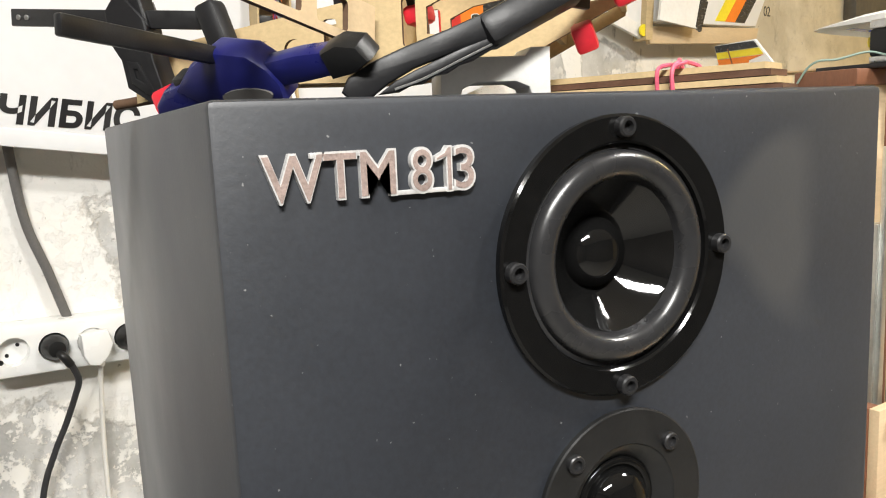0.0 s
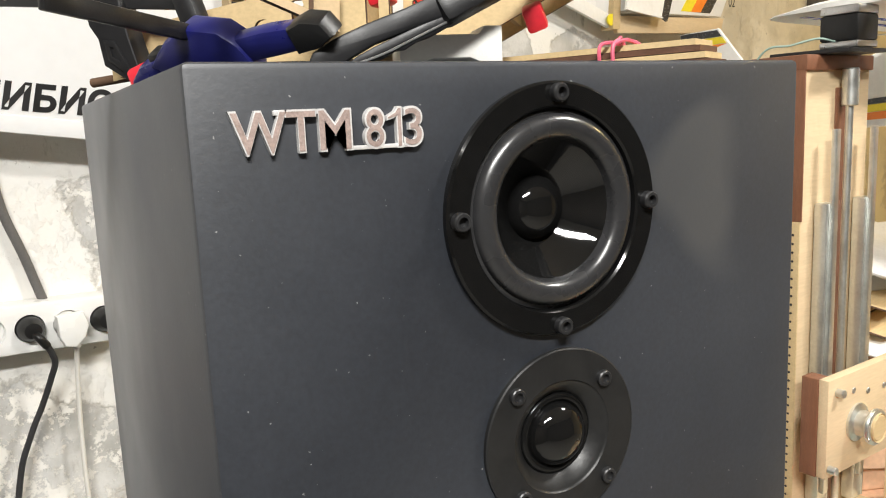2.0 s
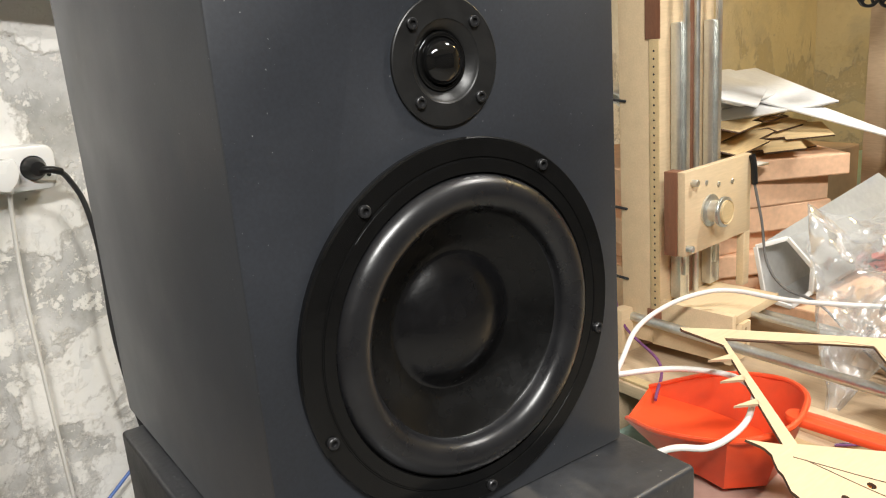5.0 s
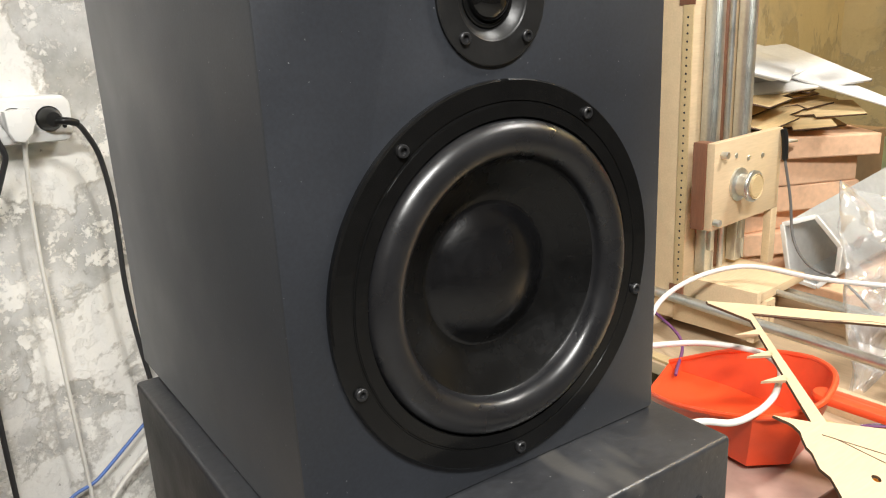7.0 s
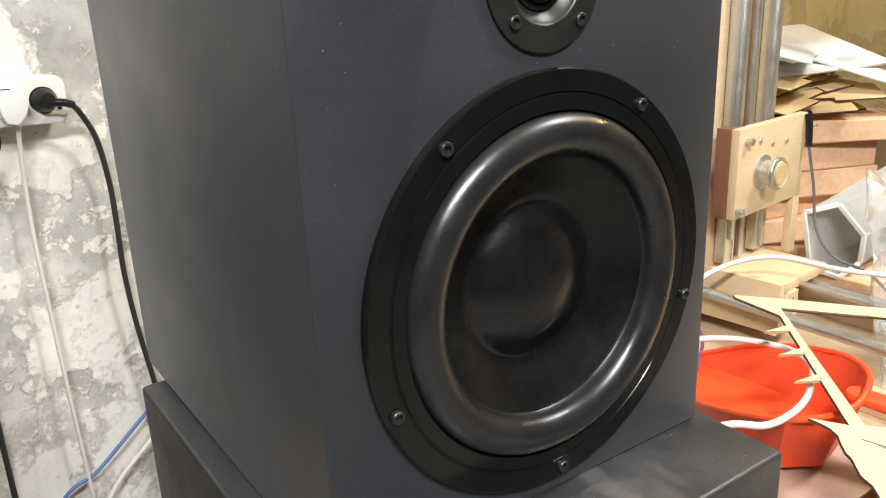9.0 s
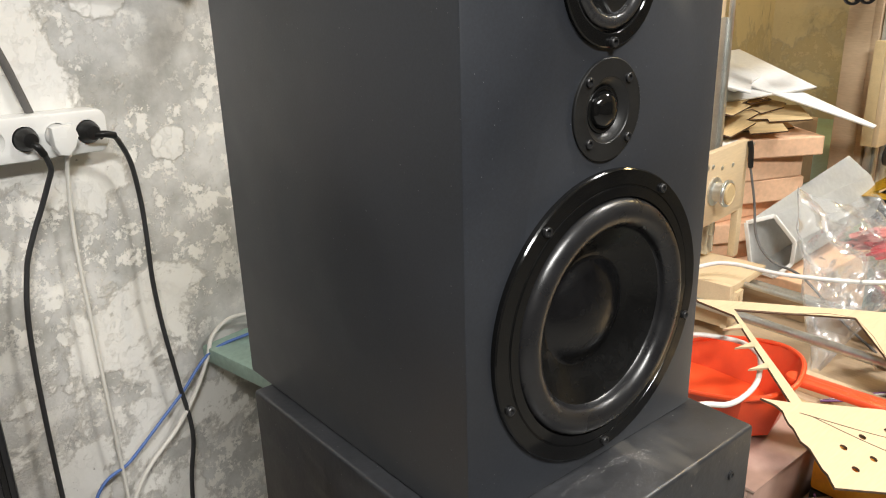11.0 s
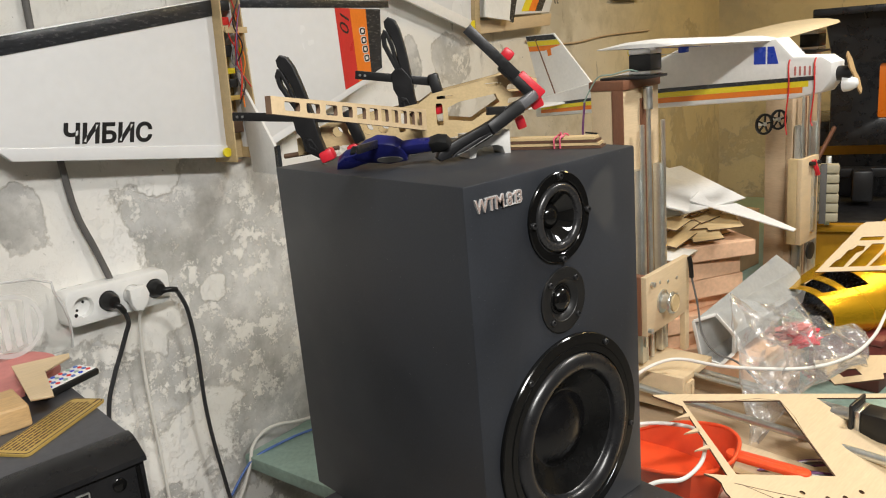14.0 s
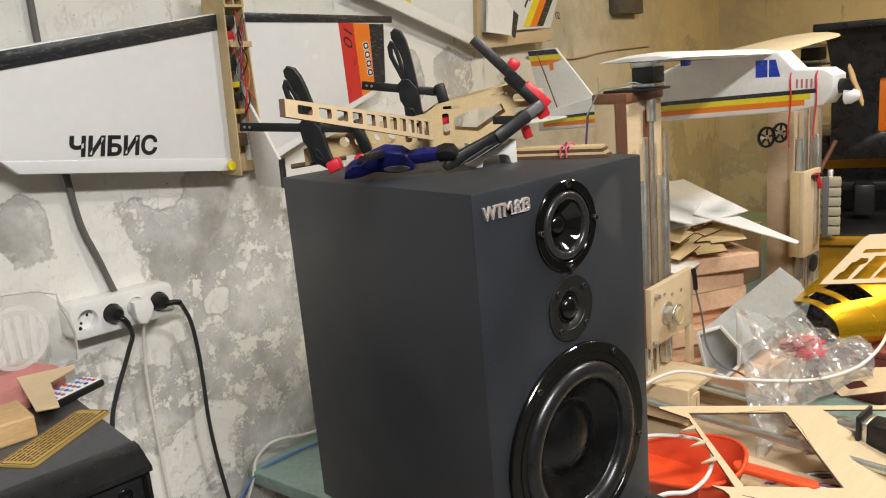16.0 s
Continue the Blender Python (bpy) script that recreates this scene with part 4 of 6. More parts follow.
for i in range(6):
    for j in range(4):
        part("button", lathe([(0.003, 0.004), (0.003, 0.0055), (0, 0.006)], rm @ pose(0.004 + 0.012 * i, -0.012 + 0.008 * j, 0), 10), (M_BLUEFILM, M_RED, M_GREEN, M_CABLE_B)[(i + 2 * j) % 4], rem)
off = link("plywood_offcut", plate([(-0.251, 0.769), (-0.184, 0.752), (-0.188, 0.738), (-0.226, 0.712), (-0.243, 0.618), (-0.266, 0.628)], 0.003, pose(0, 0, PZ1 + 0.0315 - 0.0)), M_PALEPLY)
tagged(off, label="tapered plywood offcut resting across the remote control and the block", category="offcut")
disc = link("red_board", plate(circle(0, 0, 0.085, 40), 0.014, pose(-0.272, 0.815, PZ1 + 0.0072), bevel=0.002), M_PINK)
tagged(disc, label="faded red round board lying on the computer", category="board")
acr = empty("acrylic_sheet", Matrix(), label="clear acrylic sheet with an engraved ring standing on the computer", category="sheet")
am3 = axes((0, 1.215, 0), (C10, S10, 0), (0, 0, 1)) @ pose(0.022, 0, 0.31)
pane = [(-0.47, 1.2405), (-0.226, 1.2405), (-0.222, 1.28), (-0.236, 1.330), (-0.262, 1.357), (-0.47, 1.385)]
part("sheet", plate(pane, 0.004, am3, bevel=0.0008), M_ACRYL, acr)
part("edge", tube([am3 @ Vector((x, y, 0)) for x, y in pane[1:]], 0.0022, 6, 2), M_ACRYL_EDGE, acr, "bright cut edge")
part("engraving", plate(circle(-0.305, 1.300, 0.046, 40), 0.0008, am3 @ pose(0, 0, 0.0026), [circle(-0.305, 1.300, 0.039, 36)]), M_FROST, acr, "frosted engraved ring")
for x, lean in ((-0.327, -0.007), (-0.313, 0.0), (-0.298, 0.0), (-0.284, 0.007)):
    part("engraving", plate([(x - 0.004, 1.268), (x + 0.004, 1.268), (x + lean + 0.005, 1.330), (x + lean - 0.005, 1.330)], 0.0008, am3 @ pose(0, 0, 0.0026)), M_FROST, acr, "frosted engraved bar")

# ---- on the loudspeaker: plywood model frame held by clamps ----
U = Vector((0.739, -0.673, 0)).normalized()
NN = U.cross(Vector((0, 0, 1)))
FO = Vector((0.050, 0.492, 1.503))


def fus(off):
    return axes(FO + NN * off, U, (0, 0, 1))


frame_ob = empty("plywood_model_frame", Matrix(), label="laser-cut plywood model fuselage frame glued up in clamps", category="model frame")
side = [(0, 0.012), (0.055, 0.020), (0.157, 0.016), (0.237, 0.024), (0.286, 0.048), (0.292, 0.080), (0.255, 0.088), (0.166, 0.072), (0.150, 0.062), (0.037, 0.046), (0.0, 0.032)]
cuts = [circle(0.050 + 0.0185 * k, 0.0365, 0.0062, 16) for k in range(4)]
cuts += [rounded(0.072, 0.0215, 0.100, 0.0255, 0.001, 2), rounded(0.124, 0.030, 0.132, 0.052, 0.002, 2), rounded(0.138, 0.030, 0.146, 0.052, 0.002, 2)]
cuts += [[(0.184, 0.040), (0.212, 0.036), (0.246, 0.056), (0.242, 0.066), (0.198, 0.060), (0.184, 0.054)], rounded(0.170, 0.034, 0.178, 0.060, 0.002, 2), rounded(0.256, 0.050, 0.278, 0.060, 0.004, 3), rounded(0.256, 0.067, 0.278, 0.076, 0.004, 3)]
cuts += [rounded(0.172, 0.0650, 0.192, 0.0685, 0.001, 2), rounded(0.230, 0.0755, 0.250, 0.0790, 0.001, 2)]
burn(part("side_plate", plate(side, 0.003, fus(0), cuts), M_PLY, frame_ob), NN)
burn(part("side_plate", plate(side, 0.003, fus(-0.052), cuts), M_PLY, frame_ob), NN)
for u0, z0, z1 in ((0.012, 0.014, 0.034), (0.115, 0.020, 0.052), (0.160, 0.020, 0.066), (0.250, 0.034, 0.084), (0.284, 0.050, 0.080)):
    part("rib", boxm((u0, z0, -0.0505), (u0 + 0.003, z1, -0.0015), 0, fus(0)), M_PLY, frame_ob)
part("floor_plate", boxm((0.06, 0.020, -0.0505), (0.235, 0.023, -0.0015), 0, fus(0)), M_PLY, frame_ob)
part("tail_rod", rod(FO + Vector((-0.012, 0.014, 0.012)), FO + U * 0.05 + Vector((0, 0, 0.018)), 0.003), M_BURNT, frame_ob)
# the long perforated beam that juts out
B0, B1 = Vector((-0.216, 0.082, 1.604)), Vector((0.158, 0.378, 1.5465))
bmx2 = axes(B0, B1 - B0, (0, 0, 1))
BL = (B1 - B0).length
hs = []
for k in range(11):
    a, b = BL * (0.045 + 0.084 * k), BL * (0.045 + 0.084 * k + 0.058)
    h = 0.0026 + 0.0052 * (k + 0.5) / 11
    hs.append(rounded(a, -h, b, h, 0.002, 2))
burn(part("beam", plate([(0, -0.0055), (BL, -0.0130), (BL, 0.0115), (0, 0.0050)], 0.0032, bmx2, hs), M_PALEPLY, frame_ob, "perforated pale plywood beam"), bmx2.col[2].to_3d())
part("beam_end", plate([(-0.0006, -0.0055), (0.0, -0.0055), (0.0, 0.0050), (-0.0006, 0.0050)], 0.0034, bmx2), M_BURNT, frame_ob, "burnt end of the beam")


def clamp(label, top, bar0, bar1, jaw, far_jaw, main):
    """A ratchet bar clamp: body with a curved grip and trigger, flat bar with a fixed jaw, red pads."""
    c = empty("bar_clamp", Matrix(), label=label, category="clamp", group="clamps on the model frame")
    top, bar0, bar1, jaw, far_jaw = (Vector(v) for v in (top, bar0, bar1, jaw, far_jaw))
    d = (top - jaw).normalized()
    k = (top - jaw).length / 0.127
    m = axes(jaw, (bar0 - bar1) - d * (bar0 - bar1).dot(d), d)

    def shape(rows):
        return [((x * 0.88) * k, y * k) for x, y in rows]

    part("body", plate(shape([(0.0, -0.002), (0.009, -0.002), (0.024, 0.014), (0.021, 0.030), (0.024, 0.040), (0.020, 0.060), (0.012, 0.064), (0.003, 0.062), (-0.005, 0.046), (-0.001, 0.022)]), 0.015, m, bevel=0.0009), main, c, smooth=22)
    part("rib", plate(shape([(0.006, 0.004), (0.010, 0.004), (0.019, 0.015), (0.017, 0.027), (0.010, 0.024)]), 0.0172, m, [shape([(0.009, 0.009), (0.016, 0.016), (0.015, 0.023), (0.011, 0.021)])], bevel=0.0006), main, c, "moulded rib of the jaw")
    part("grip", plate(shape([(-0.005, 0.045), (0.005, 0.060), (0.0035, 0.075), (0.002, 0.090), (0.004, 0.106), (0.0085, 0.119), (0.007, 0.126), (0.001, 0.129), (-0.006, 0.124), (-0.009, 0.112), (-0.009, 0.096), (-0.008, 0.078)]), 0.0125, m, bevel=0.0012), main, c, smooth=22)
    lever = [(0.006, 0.060), (0.0125, 0.061), (0.0165, 0.079), (0.0205, 0.097), (0.0185, 0.110), (0.0125, 0.116), (0.0085, 0.113), (0.007, 0.096), (0.0072, 0.078)]
    slot = [(0.0098, 0.070), (0.0130, 0.081), (0.0165, 0.098), (0.0145, 0.107), (0.0112, 0.108), (0.0100, 0.095)]
    part("trigger", plate(shape(lever), 0.0105, m, [shape(slot)], bevel=0.0008), main, c, "black trigger lever with a long slot", 22)
    part("lever_edge", tube([m @ Vector((x * 0.88 * k, y * k, 0.0056)) for x, y in slot + slot[:1]], 0.0005, 6, 3), M_ALU, c, "thin bright line along the lever")
    part("bar", bar(bar0, bar1, 0.004, 0.0100, d, 0.0006), M_BOLT, c, "dark steel bar")
    bd = (bar1 - bar0).normalized()
    for at in (0.006, 0.012):
        part("bar_stop", rod(bar0 + bd * at - bd.cross(d) * 0.0032, bar0 + bd * at + bd.cross(d) * 0.0032, 0.0016, 8), M_ALU, c)
    part("label_plate", boxm((-0.006 * k, 0.046 * k, 0.0068), (0.006 * k, 0.058 * k, 0.0076), 0.0003, m), M_CABLE_G, c, "small grey stamped plate")
    part("pad", bar(jaw - d * 0.009, jaw + d * 0.005, 0.019, 0.017, bar1 - bar0, 0.003), M_REDPAD, c, "red rubber pad")
    part("fixed_jaw", bar(bar1 - d * 0.030, bar1 + d * 0.010, 0.015, 0.013, bar1 - bar0, 0.003), main, c)
    part("pad", bar(far_jaw - d * 0.006, far_jaw + d * 0.005, 0.018, 0.014, bar1 - bar0, 0.003), M_REDPAD, c, "red rubber pad")
    return c


G1 = Vector((-0.018, -0.030, 0.001))
clamp("black ratchet bar clamp with red pads gripping the plywood frame", Vector((0.054, 0.509, 1.630)) + G1, Vector((0.006, 0.556, 1.568)) + G1, Vector((0.104, 0.458, 1.555)) + G1, Vector((0.082, 0.482, 1.516)) + G1, Vector((0.106, 0.460, 1.520)) + G1, M_CLAMP)
G2 = NN * -0.02
clamp("black ratchet bar clamp standing upright on the plywood frame", Vector((0.140, 0.407, 1.664)) + G2, Vector((0.106, 0.440, 1.604)) + G2, Vector((0.172, 0.372, 1.588)) + G2, Vector((0.158, 0.390, 1.552)) + G2, Vector((0.176, 0.37, 1.556)) + G2, M_CLAMP)
c3 = empty("bar_clamp", Matrix(), label="black clamp bar with red pads at the nose of the frame", category="clamp", group="clamps on the model frame")
part("bar", bar((0.194, 0.334, 1.646), (0.232, 0.296, 1.588), 0.012, 0.005, NN, 0.0005), M_BOLT, c3, "dark steel bar")
part("fixed_jaw", bar((0.222, 0.312, 1.602), (0.248, 0.286, 1.563), 0.012, 0.012, NN, 0.003), M_CLAMP, c3)
part("pad", bar((0.238, 0.300, 1.588), (0.256, 0.282, 1.562), 0.017, 0.013, NN, 0.002), M_REDPAD, c3, "red rubber pad")
part("pad", bar((0.226, 0.310, 1.618), (0.233, 0.302, 1.609), 0.012, 0.010, NN, 0.003), M_REDPAD, c3, "red rubber pad")
c4 = empty("bar_clamp", Matrix(), label="black ratchet clamp leaning from the frame down onto the speaker", category="clamp", group="clamps on the model frame")
c4m = axes((0.120, 0.315, 1.5105), (0.060, -0.023, 0.0245), (0, 0, 1))
part("grip", plate([(0.0, -0.0045), (-0.002, 0.001), (0.002, 0.0060), (0.012, 0.0088), (0.030, 0.0094), (0.050, 0.0088), (0.070, 0.0092), (0.070, -0.003), (0.050, -0.0012), (0.030, -0.0006), (0.016, -0.0030), (0.008, -0.0060)], 0.010, c4m @ Matrix.Diagonal((1, 0.74, 1, 1)), bevel=0.002), M_CLAMP, c4)
part("trigger", plate([(0.014, -0.0085), (0.020, -0.0108), (0.026, -0.0100), (0.031, -0.0118), (0.038, -0.0104), (0.043, -0.0120), (0.050, -0.0104), (0.056, -0.0112), (0.070, -0.0090), (0.070, -0.0042), (0.050, -0.0040), (0.030, -0.0050), (0.020, -0.0062)], 0.009, c4m @ Matrix.Diagonal((1, 0.74, 1, 1)), bevel=0.0012), M_CLAMP, c4, "black trigger lever with finger grooves")
part("lever_edge", tube([c4m @ Vector((x, y * 0.74, 0.0048)) for x, y in ((0.018, -0.0095), (0.032, -0.0105), (0.050, -0.0092), (0.066, -0.0080))], 0.0006, 6, 4), M_ALU, c4, "thin bright line along the lever")
part("body", bar((0.176, 0.293, 1.533), (0.222, 0.283, 1.556), 0.016, 0.016, NN, 0.004), M_CLAMP, c4)
part("jaw", bar((0.212, 0.283, 1.552), (0.256, 0.288, 1.567), 0.013, 0.014, NN, 0.003), mat("grey_nylon", (0.075, 0.075, 0.08), 0.45, vary=0.2, scale=50), c4, "scuffed grey jaw")
part("bar", bar((0.168, 0.284, 1.5555), (0.235, 0.292, 1.550), 0.004, 0.009, (0, 0, 1), 0.001), M_BOLT, c4, "dark steel bar")
part("pad", bar((0.246, 0.292, 1.578), (0.260, 0.290, 1.550), 0.015, 0.014, NN, 0.003), M_REDPAD, c4, "red rubber pad")
part("pad", bar((0.236, 0.300, 1.540), (0.243, 0.302, 1.528), 0.011, 0.010, NN, 0.002), M_REDPAD, c4, "red rubber pad")
c5 = empty("blue_clamp", Matrix(), label="blue plastic bar clamp lying on the speaker", category="clamp", group="clamps on the model frame")
BLM = axes((0.091, 0.362, 1.515), (0.6, -0.8, 0), (-0.46, -0.34, 0.82)) @ pose(0, -1.515, 0)
part("fixed_jaw", plate([(-0.065, 1.5035), (-0.062, 1.512), (-0.053, 1.519), (-0.040, 1.5225), (-0.026, 1.5225), (-0.024, 1.514), (-0.036, 1.511), (-0.050, 1.506)], 0.015, BLM, bevel=0.0025), M_BLUE, c5)
part("body", plate([(-0.040, 1.5215), (-0.027, 1.531), (-0.012, 1.5375), (0.006, 1.534), (0.013, 1.527), (0.016, 1.520), (0.015, 1.5145), (-0.002, 1.5115), (-0.020, 1.514), (-0.030, 1.515)], 0.017, BLM, bevel=0.0035), M_BLUE, c5)
part("arm", plate([(0.005, 1.527), (0.016, 1.529), (0.032, 1.531), (0.050, 1.5315), (0.054, 1.527), (0.046, 1.524), (0.031, 1.522), (0.014, 1.5205)], 0.012, BLM, bevel=0.003), M_BLUE, c5)
part("bar_end", boxm((-0.046, 1.5205, -0.006), (-0.034, 1.5275, 0.006), 0.002, BLM), M_SATIN, c5, "black bar stop")
part("badge", plate([(0.015 * math.cos(a / 10 * math.pi), 0.0042 * math.sin(a / 10 * math.pi)) for a in range(20)], 0.001, BLM @ pose(-0.001, 1.5168, 0.0090 if BLM.col[2][2] < 0 else -0.0090)), M_CABLE_G, c5, "pale oval badge")
part("bar", bar((0.003, 0.304, 1.536), (0.092, 0.380, 1.529), 0.004, 0.0085, (0, 0, 1), 0.001), M_BOLT, c5, "dark steel bar")
part("pad", plate([(0.050, 1.5235), (0.049, 1.532), (0.056, 1.5345), (0.064, 1.533), (0.066, 1.529), (0.059, 1.525)], 0.015, BLM, bevel=0.003), M_SATIN, c5, "black pad")

brk = empty("white_bracket", Matrix(), label="white printed bracket standing on the speaker", category="bracket")
bkm = axes((0.194, 0.318, 1.502), (0.047, -0.015, 0), (0, 0, 1))
part("body", plate([(-0.026, 0), (-0.020, 0), (-0.017, 0.009), (-0.010, 0.012), (0.010, 0.012), (0.017, 0.009), (0.020, 0), (0.026, 0), (0.026, 0.026), (0.018, 0.026), (0.015, 0.022), (-0.015, 0.022), (-0.018, 0.026), (-0.026, 0.026)], 0.028, bkm, bevel=0.001), mat("printed_white", (0.62, 0.61, 0.58), 0.5, vary=0.06, scale=80, bump=0.15), brk)
bundle = empty("plywood_strips", Matrix(), label="bundle of thin plywood strips tied with a pink rubber band", category="strips")
for k, (dz, m) in enumerate(((0.0015, M_DARKWOOD), (0.0048, M_PLY), (0.0081, M_DARKWOOD), (0.0112, M_PLY))):
    part("strip", bar(Vector((0.232 + 0.002 * k, 0.330, 1.502 + dz)), Vector((0.282, 0.214 + 0.003 * k, 1.502 + dz)), 0.022, 0.0028, (0, 0, 1)), m, bundle)
M_BAND = mat("pink_rubber_band", (0.60, 0.10, 0.16), 0.5, vary=0.2, scale=80, bump=0.1)
for k, (lift, turn) in enumerate(((0.0, 0.40), (0.0025, 0.62), (0.001, 0.22))):
    c = Vector((0.259 + 0.0022 * k, 0.263 - 0.004 * k, 1.509))
    a = Vector((0.92, turn, 0)).normalized()
    part("rubber_band", tube([c + a * 0.0126 + Vector((0, 0, -0.006)), c + a * 0.0128 + Vector((0, 0.001, 0.0055)), c + a * 0.005 + Vector((0.001, 0.002 * k, 0.0078 + lift)), c - a * 0.006 + Vector((0, -0.002, 0.0074 + lift * 0.5)), c - a * 0.0128 + Vector((0, 0, 0.005)), c - a * 0.0126 + Vector((0, 0, -0.006))], 0.0010, 6, 4), M_BAND, bundle)


# ---- hot-wire cutter ----


TURNED = pose(0.79, 0.565, 0, 0, 0, 6) @ pose(-0.79, -0.565, 0)


def tower(flip, label):
    """One upright of the foam cutter with its slides, screw, motor and carriage."""
    def X(x):
        return 2.435 - x if flip else x

    def b(x0, y0, z0, x1, y1, z1, bevel=0.0008, bm=None):
        a, c = sorted((X(x0), X(x1)))
        return box(bm or bmesh.new(), (a, y0, z0), (c, y1, z1), bevel)

    t = empty("cutter_tower", Matrix() if flip else TURNED, label=label, category="machine tower", group="towers of the foam cutter")
    wood = M_TAN if flip else M_PALEPLY
    part("side_board", b(0.793, 0.565, 0.895, 0.804, 0.618, 1.522), wood, t)
    part("foot_board", b(0.793, 0.435, 0.893, 0.804, 0.565, 0.965), wood, t)
    part("side_board", b(0.924, 0.565, 0.95, 0.935, 0.618, 1.522), wood, t)
    part("front_board", b(0.793, 0.550, 0.95, 0.935, 0.565, 1.522), wood, t)
    part("top_band", b(0.790, 0.546, 1.520, 0.938, 0.621, 1.538, 0.002), M_BROWN, t, "brown laminate top band")
    part("edge_band", b(0.7905, 0.548, 1.345, 0.7930, 0.572, 1.522), M_BROWN, t, "brown laminate edge")
    part("edge_band", b(0.7905, 0.548, 0.93, 0.7930, 0.572, 0.95), M_BROWN, t, "brown laminate edge")
    ruler = part("hole_strip", b(0.7908, 0.550, 0.95, 0.7930, 0.566, 1.345), M_PLY, t, "perforated plywood strip")
    dots = bmesh.new()
    for k in range(36):
        lathe([(0, 0.0002), (0.0016, 0.0002), (0.0016, -0.0004)], axes((X(0.7908), 0.558, 0.958 + 0.0106 * k), (0, -1, 0) if not flip else (0, 1, 0), (0, 0, 1)), 8, dots)
    part("hole", dots, M_INK, ruler)
    part("groove", b(0.858, 0.5485, 0.96, 0.880, 0.5502, 1.50), M_BROWN, t, "dark brown groove strip")
    part("lead_screw", rod((X(0.866), 0.536, 0.965), (X(0.866), 0.536, 1.50), 0.0045, 14), M_STEEL, t, "threaded steel rod")
    part("coupler", rod((X(0.866), 0.536, 1.478), (X(0.866), 0.536, 1.522), 0.0095, 20), M_STEEL, t)
    for x in (0.822, 0.908):
        sl = part("drawer_slide", b(x - 0.004, 0.5335, 0.965, x + 0.018, 0.5475, 1.365), M_STEEL, t, "zinc drawer slide")
        part("inner_rail", b(x + 0.002, 0.5275, 1.0, x + 0.012, 0.5335, 1.452), M_STEEL, sl)
        part("lip", b(x - 0.0055, 0.5315, 0.966, x - 0.003, 0.5475, 1.364), M_STEEL, sl)
        part("lip", b(x + 0.017, 0.5315, 0.966, x + 0.0195, 0.5475, 1.364), M_STEEL, sl)
    part("motor_plate", b(0.815, 0.512, 1.538, 0.900, 0.610, 1.543), M_BOLT, t, "dark motor plate")
    mo = part("stepper_motor", b(0.838, 0.515, 1.552, 0.884, 0.561, 1.582, 0.003), M_SATIN, t, "black stepper motor")
    part("end_cap", b(0.838, 0.515, 1.544, 0.884, 0.561, 1.552, 0.002), M_ALU, mo, "aluminium end cap")
    part("end_cap", b(0.838, 0.515, 1.582, 0.884, 0.561, 1.592, 0.002), M_ALU, mo, "aluminium end cap")
    part("shelf", b(0.806, 0.440, 0.945, 0.940, 0.600, 0.958), M_PALEPLY, t)
    br = plate([(0.790, 0.893), (0.845, 0.893), (0.845, 0.945), (0.822, 0.945)], 0.010, axes((0, 0.440, 0), (1, 0, 0), (0, 0, 1)), [rounded(0.828, 0.900, 0.834, 0.938, 0.002)]) if not flip else plate([(X(0.790), 0.893), (X(0.822), 0.945), (X(0.845), 0.945), (X(0.845), 0.893)], 0.010, axes((0, 0.440, 0), (1, 0, 0), (0, 0, 1)))
    part("bracket", br, M_PALEPLY, t)
    if flip:
        ca = part("carriage", b(0.893, 0.500, 1.075, 0.985, 0.512, 1.290, 0.001), M_PALEPLY, t, "plywood carriage plate")
        part("block", b(0.985, 0.512, 1.075, 0.970, 0.535, 1.290), M_PLY, ca)
        for z in (1.10, 1.19):
            part("slide", b(0.918, 0.492, z, 0.932, 0.500, z + 0.09), M_STEEL, ca, "zinc slide")
        part("clip", tube([(X(0.935), 0.494, 1.282), (X(0.93), 0.490, 1.262), (X(0.922), 0.488, 1.245)], 0.006, 8, 4), M_REDPAD, ca, "red crocodile clip")
        for x in (0.945, 0.915):
            part("bolt", rod((X(x), 0.500, 1.275), (X(x), 0.485, 1.275), 0.005, 12), M_BOLT, ca)
        part("pulley", lathe([(0, 0), (0.022, 0), (0.022, 0.004), (0.010, 0.006), (0, 0.006)], axes((X(0.93), 0.500, 1.05), (1, 0, 0), (0, 0, 1)), 28), M_BOLT, ca, "dark pulley")
    else:
        ca = part("carriage", b(0.777, 0.500, 1.044, 0.962, 0.512, 1.165, 0.001), M_PALEPLY, t, "plywood carriage plate")
        part("block", b(0.775, 0.512, 1.044, 0.796, 0.532, 1.165), M_BROWN, ca, "brown laminate block")
        part("leg", b(0.944, 0.500, 0.958, 0.962, 0.512, 1.044), M_PALEPLY, ca)
        for x, z in ((0.783, 1.056), (0.795, 1.148)):
            part("bolt", rod((x, 0.500, z), (x, 0.490, z), 0.005, 12), M_STEEL, ca)
        for x, z in ((0.832, 1.142), (0.866, 1.134), (0.905, 1.132)):
            part("screw", rod((x, 0.500, z), (x, 0.4985, z), 0.004, 12), M_STEEL, ca)
        pu = part("pulley", lathe([(0, 0), (0.0235, 0), (0.0235, 0.003), (0.016, 0.005), (0.015, 0.017), (0.021, 0.019), (0.022, 0.021), (0.020, 0.022), (0.022, 0.025), (0.019, 0.026), (0, 0.026)], axes((0.842, 0.500, 1.100), (1, 0, 0), (0, 0, 1)), 32), M_STEEL, ca, "steel bearing pulley")
        part("washer", rod((0.842, 0.474, 1.100), (0.842, 0.4715, 1.100), 0.0175, 28), M_PLY, pu)
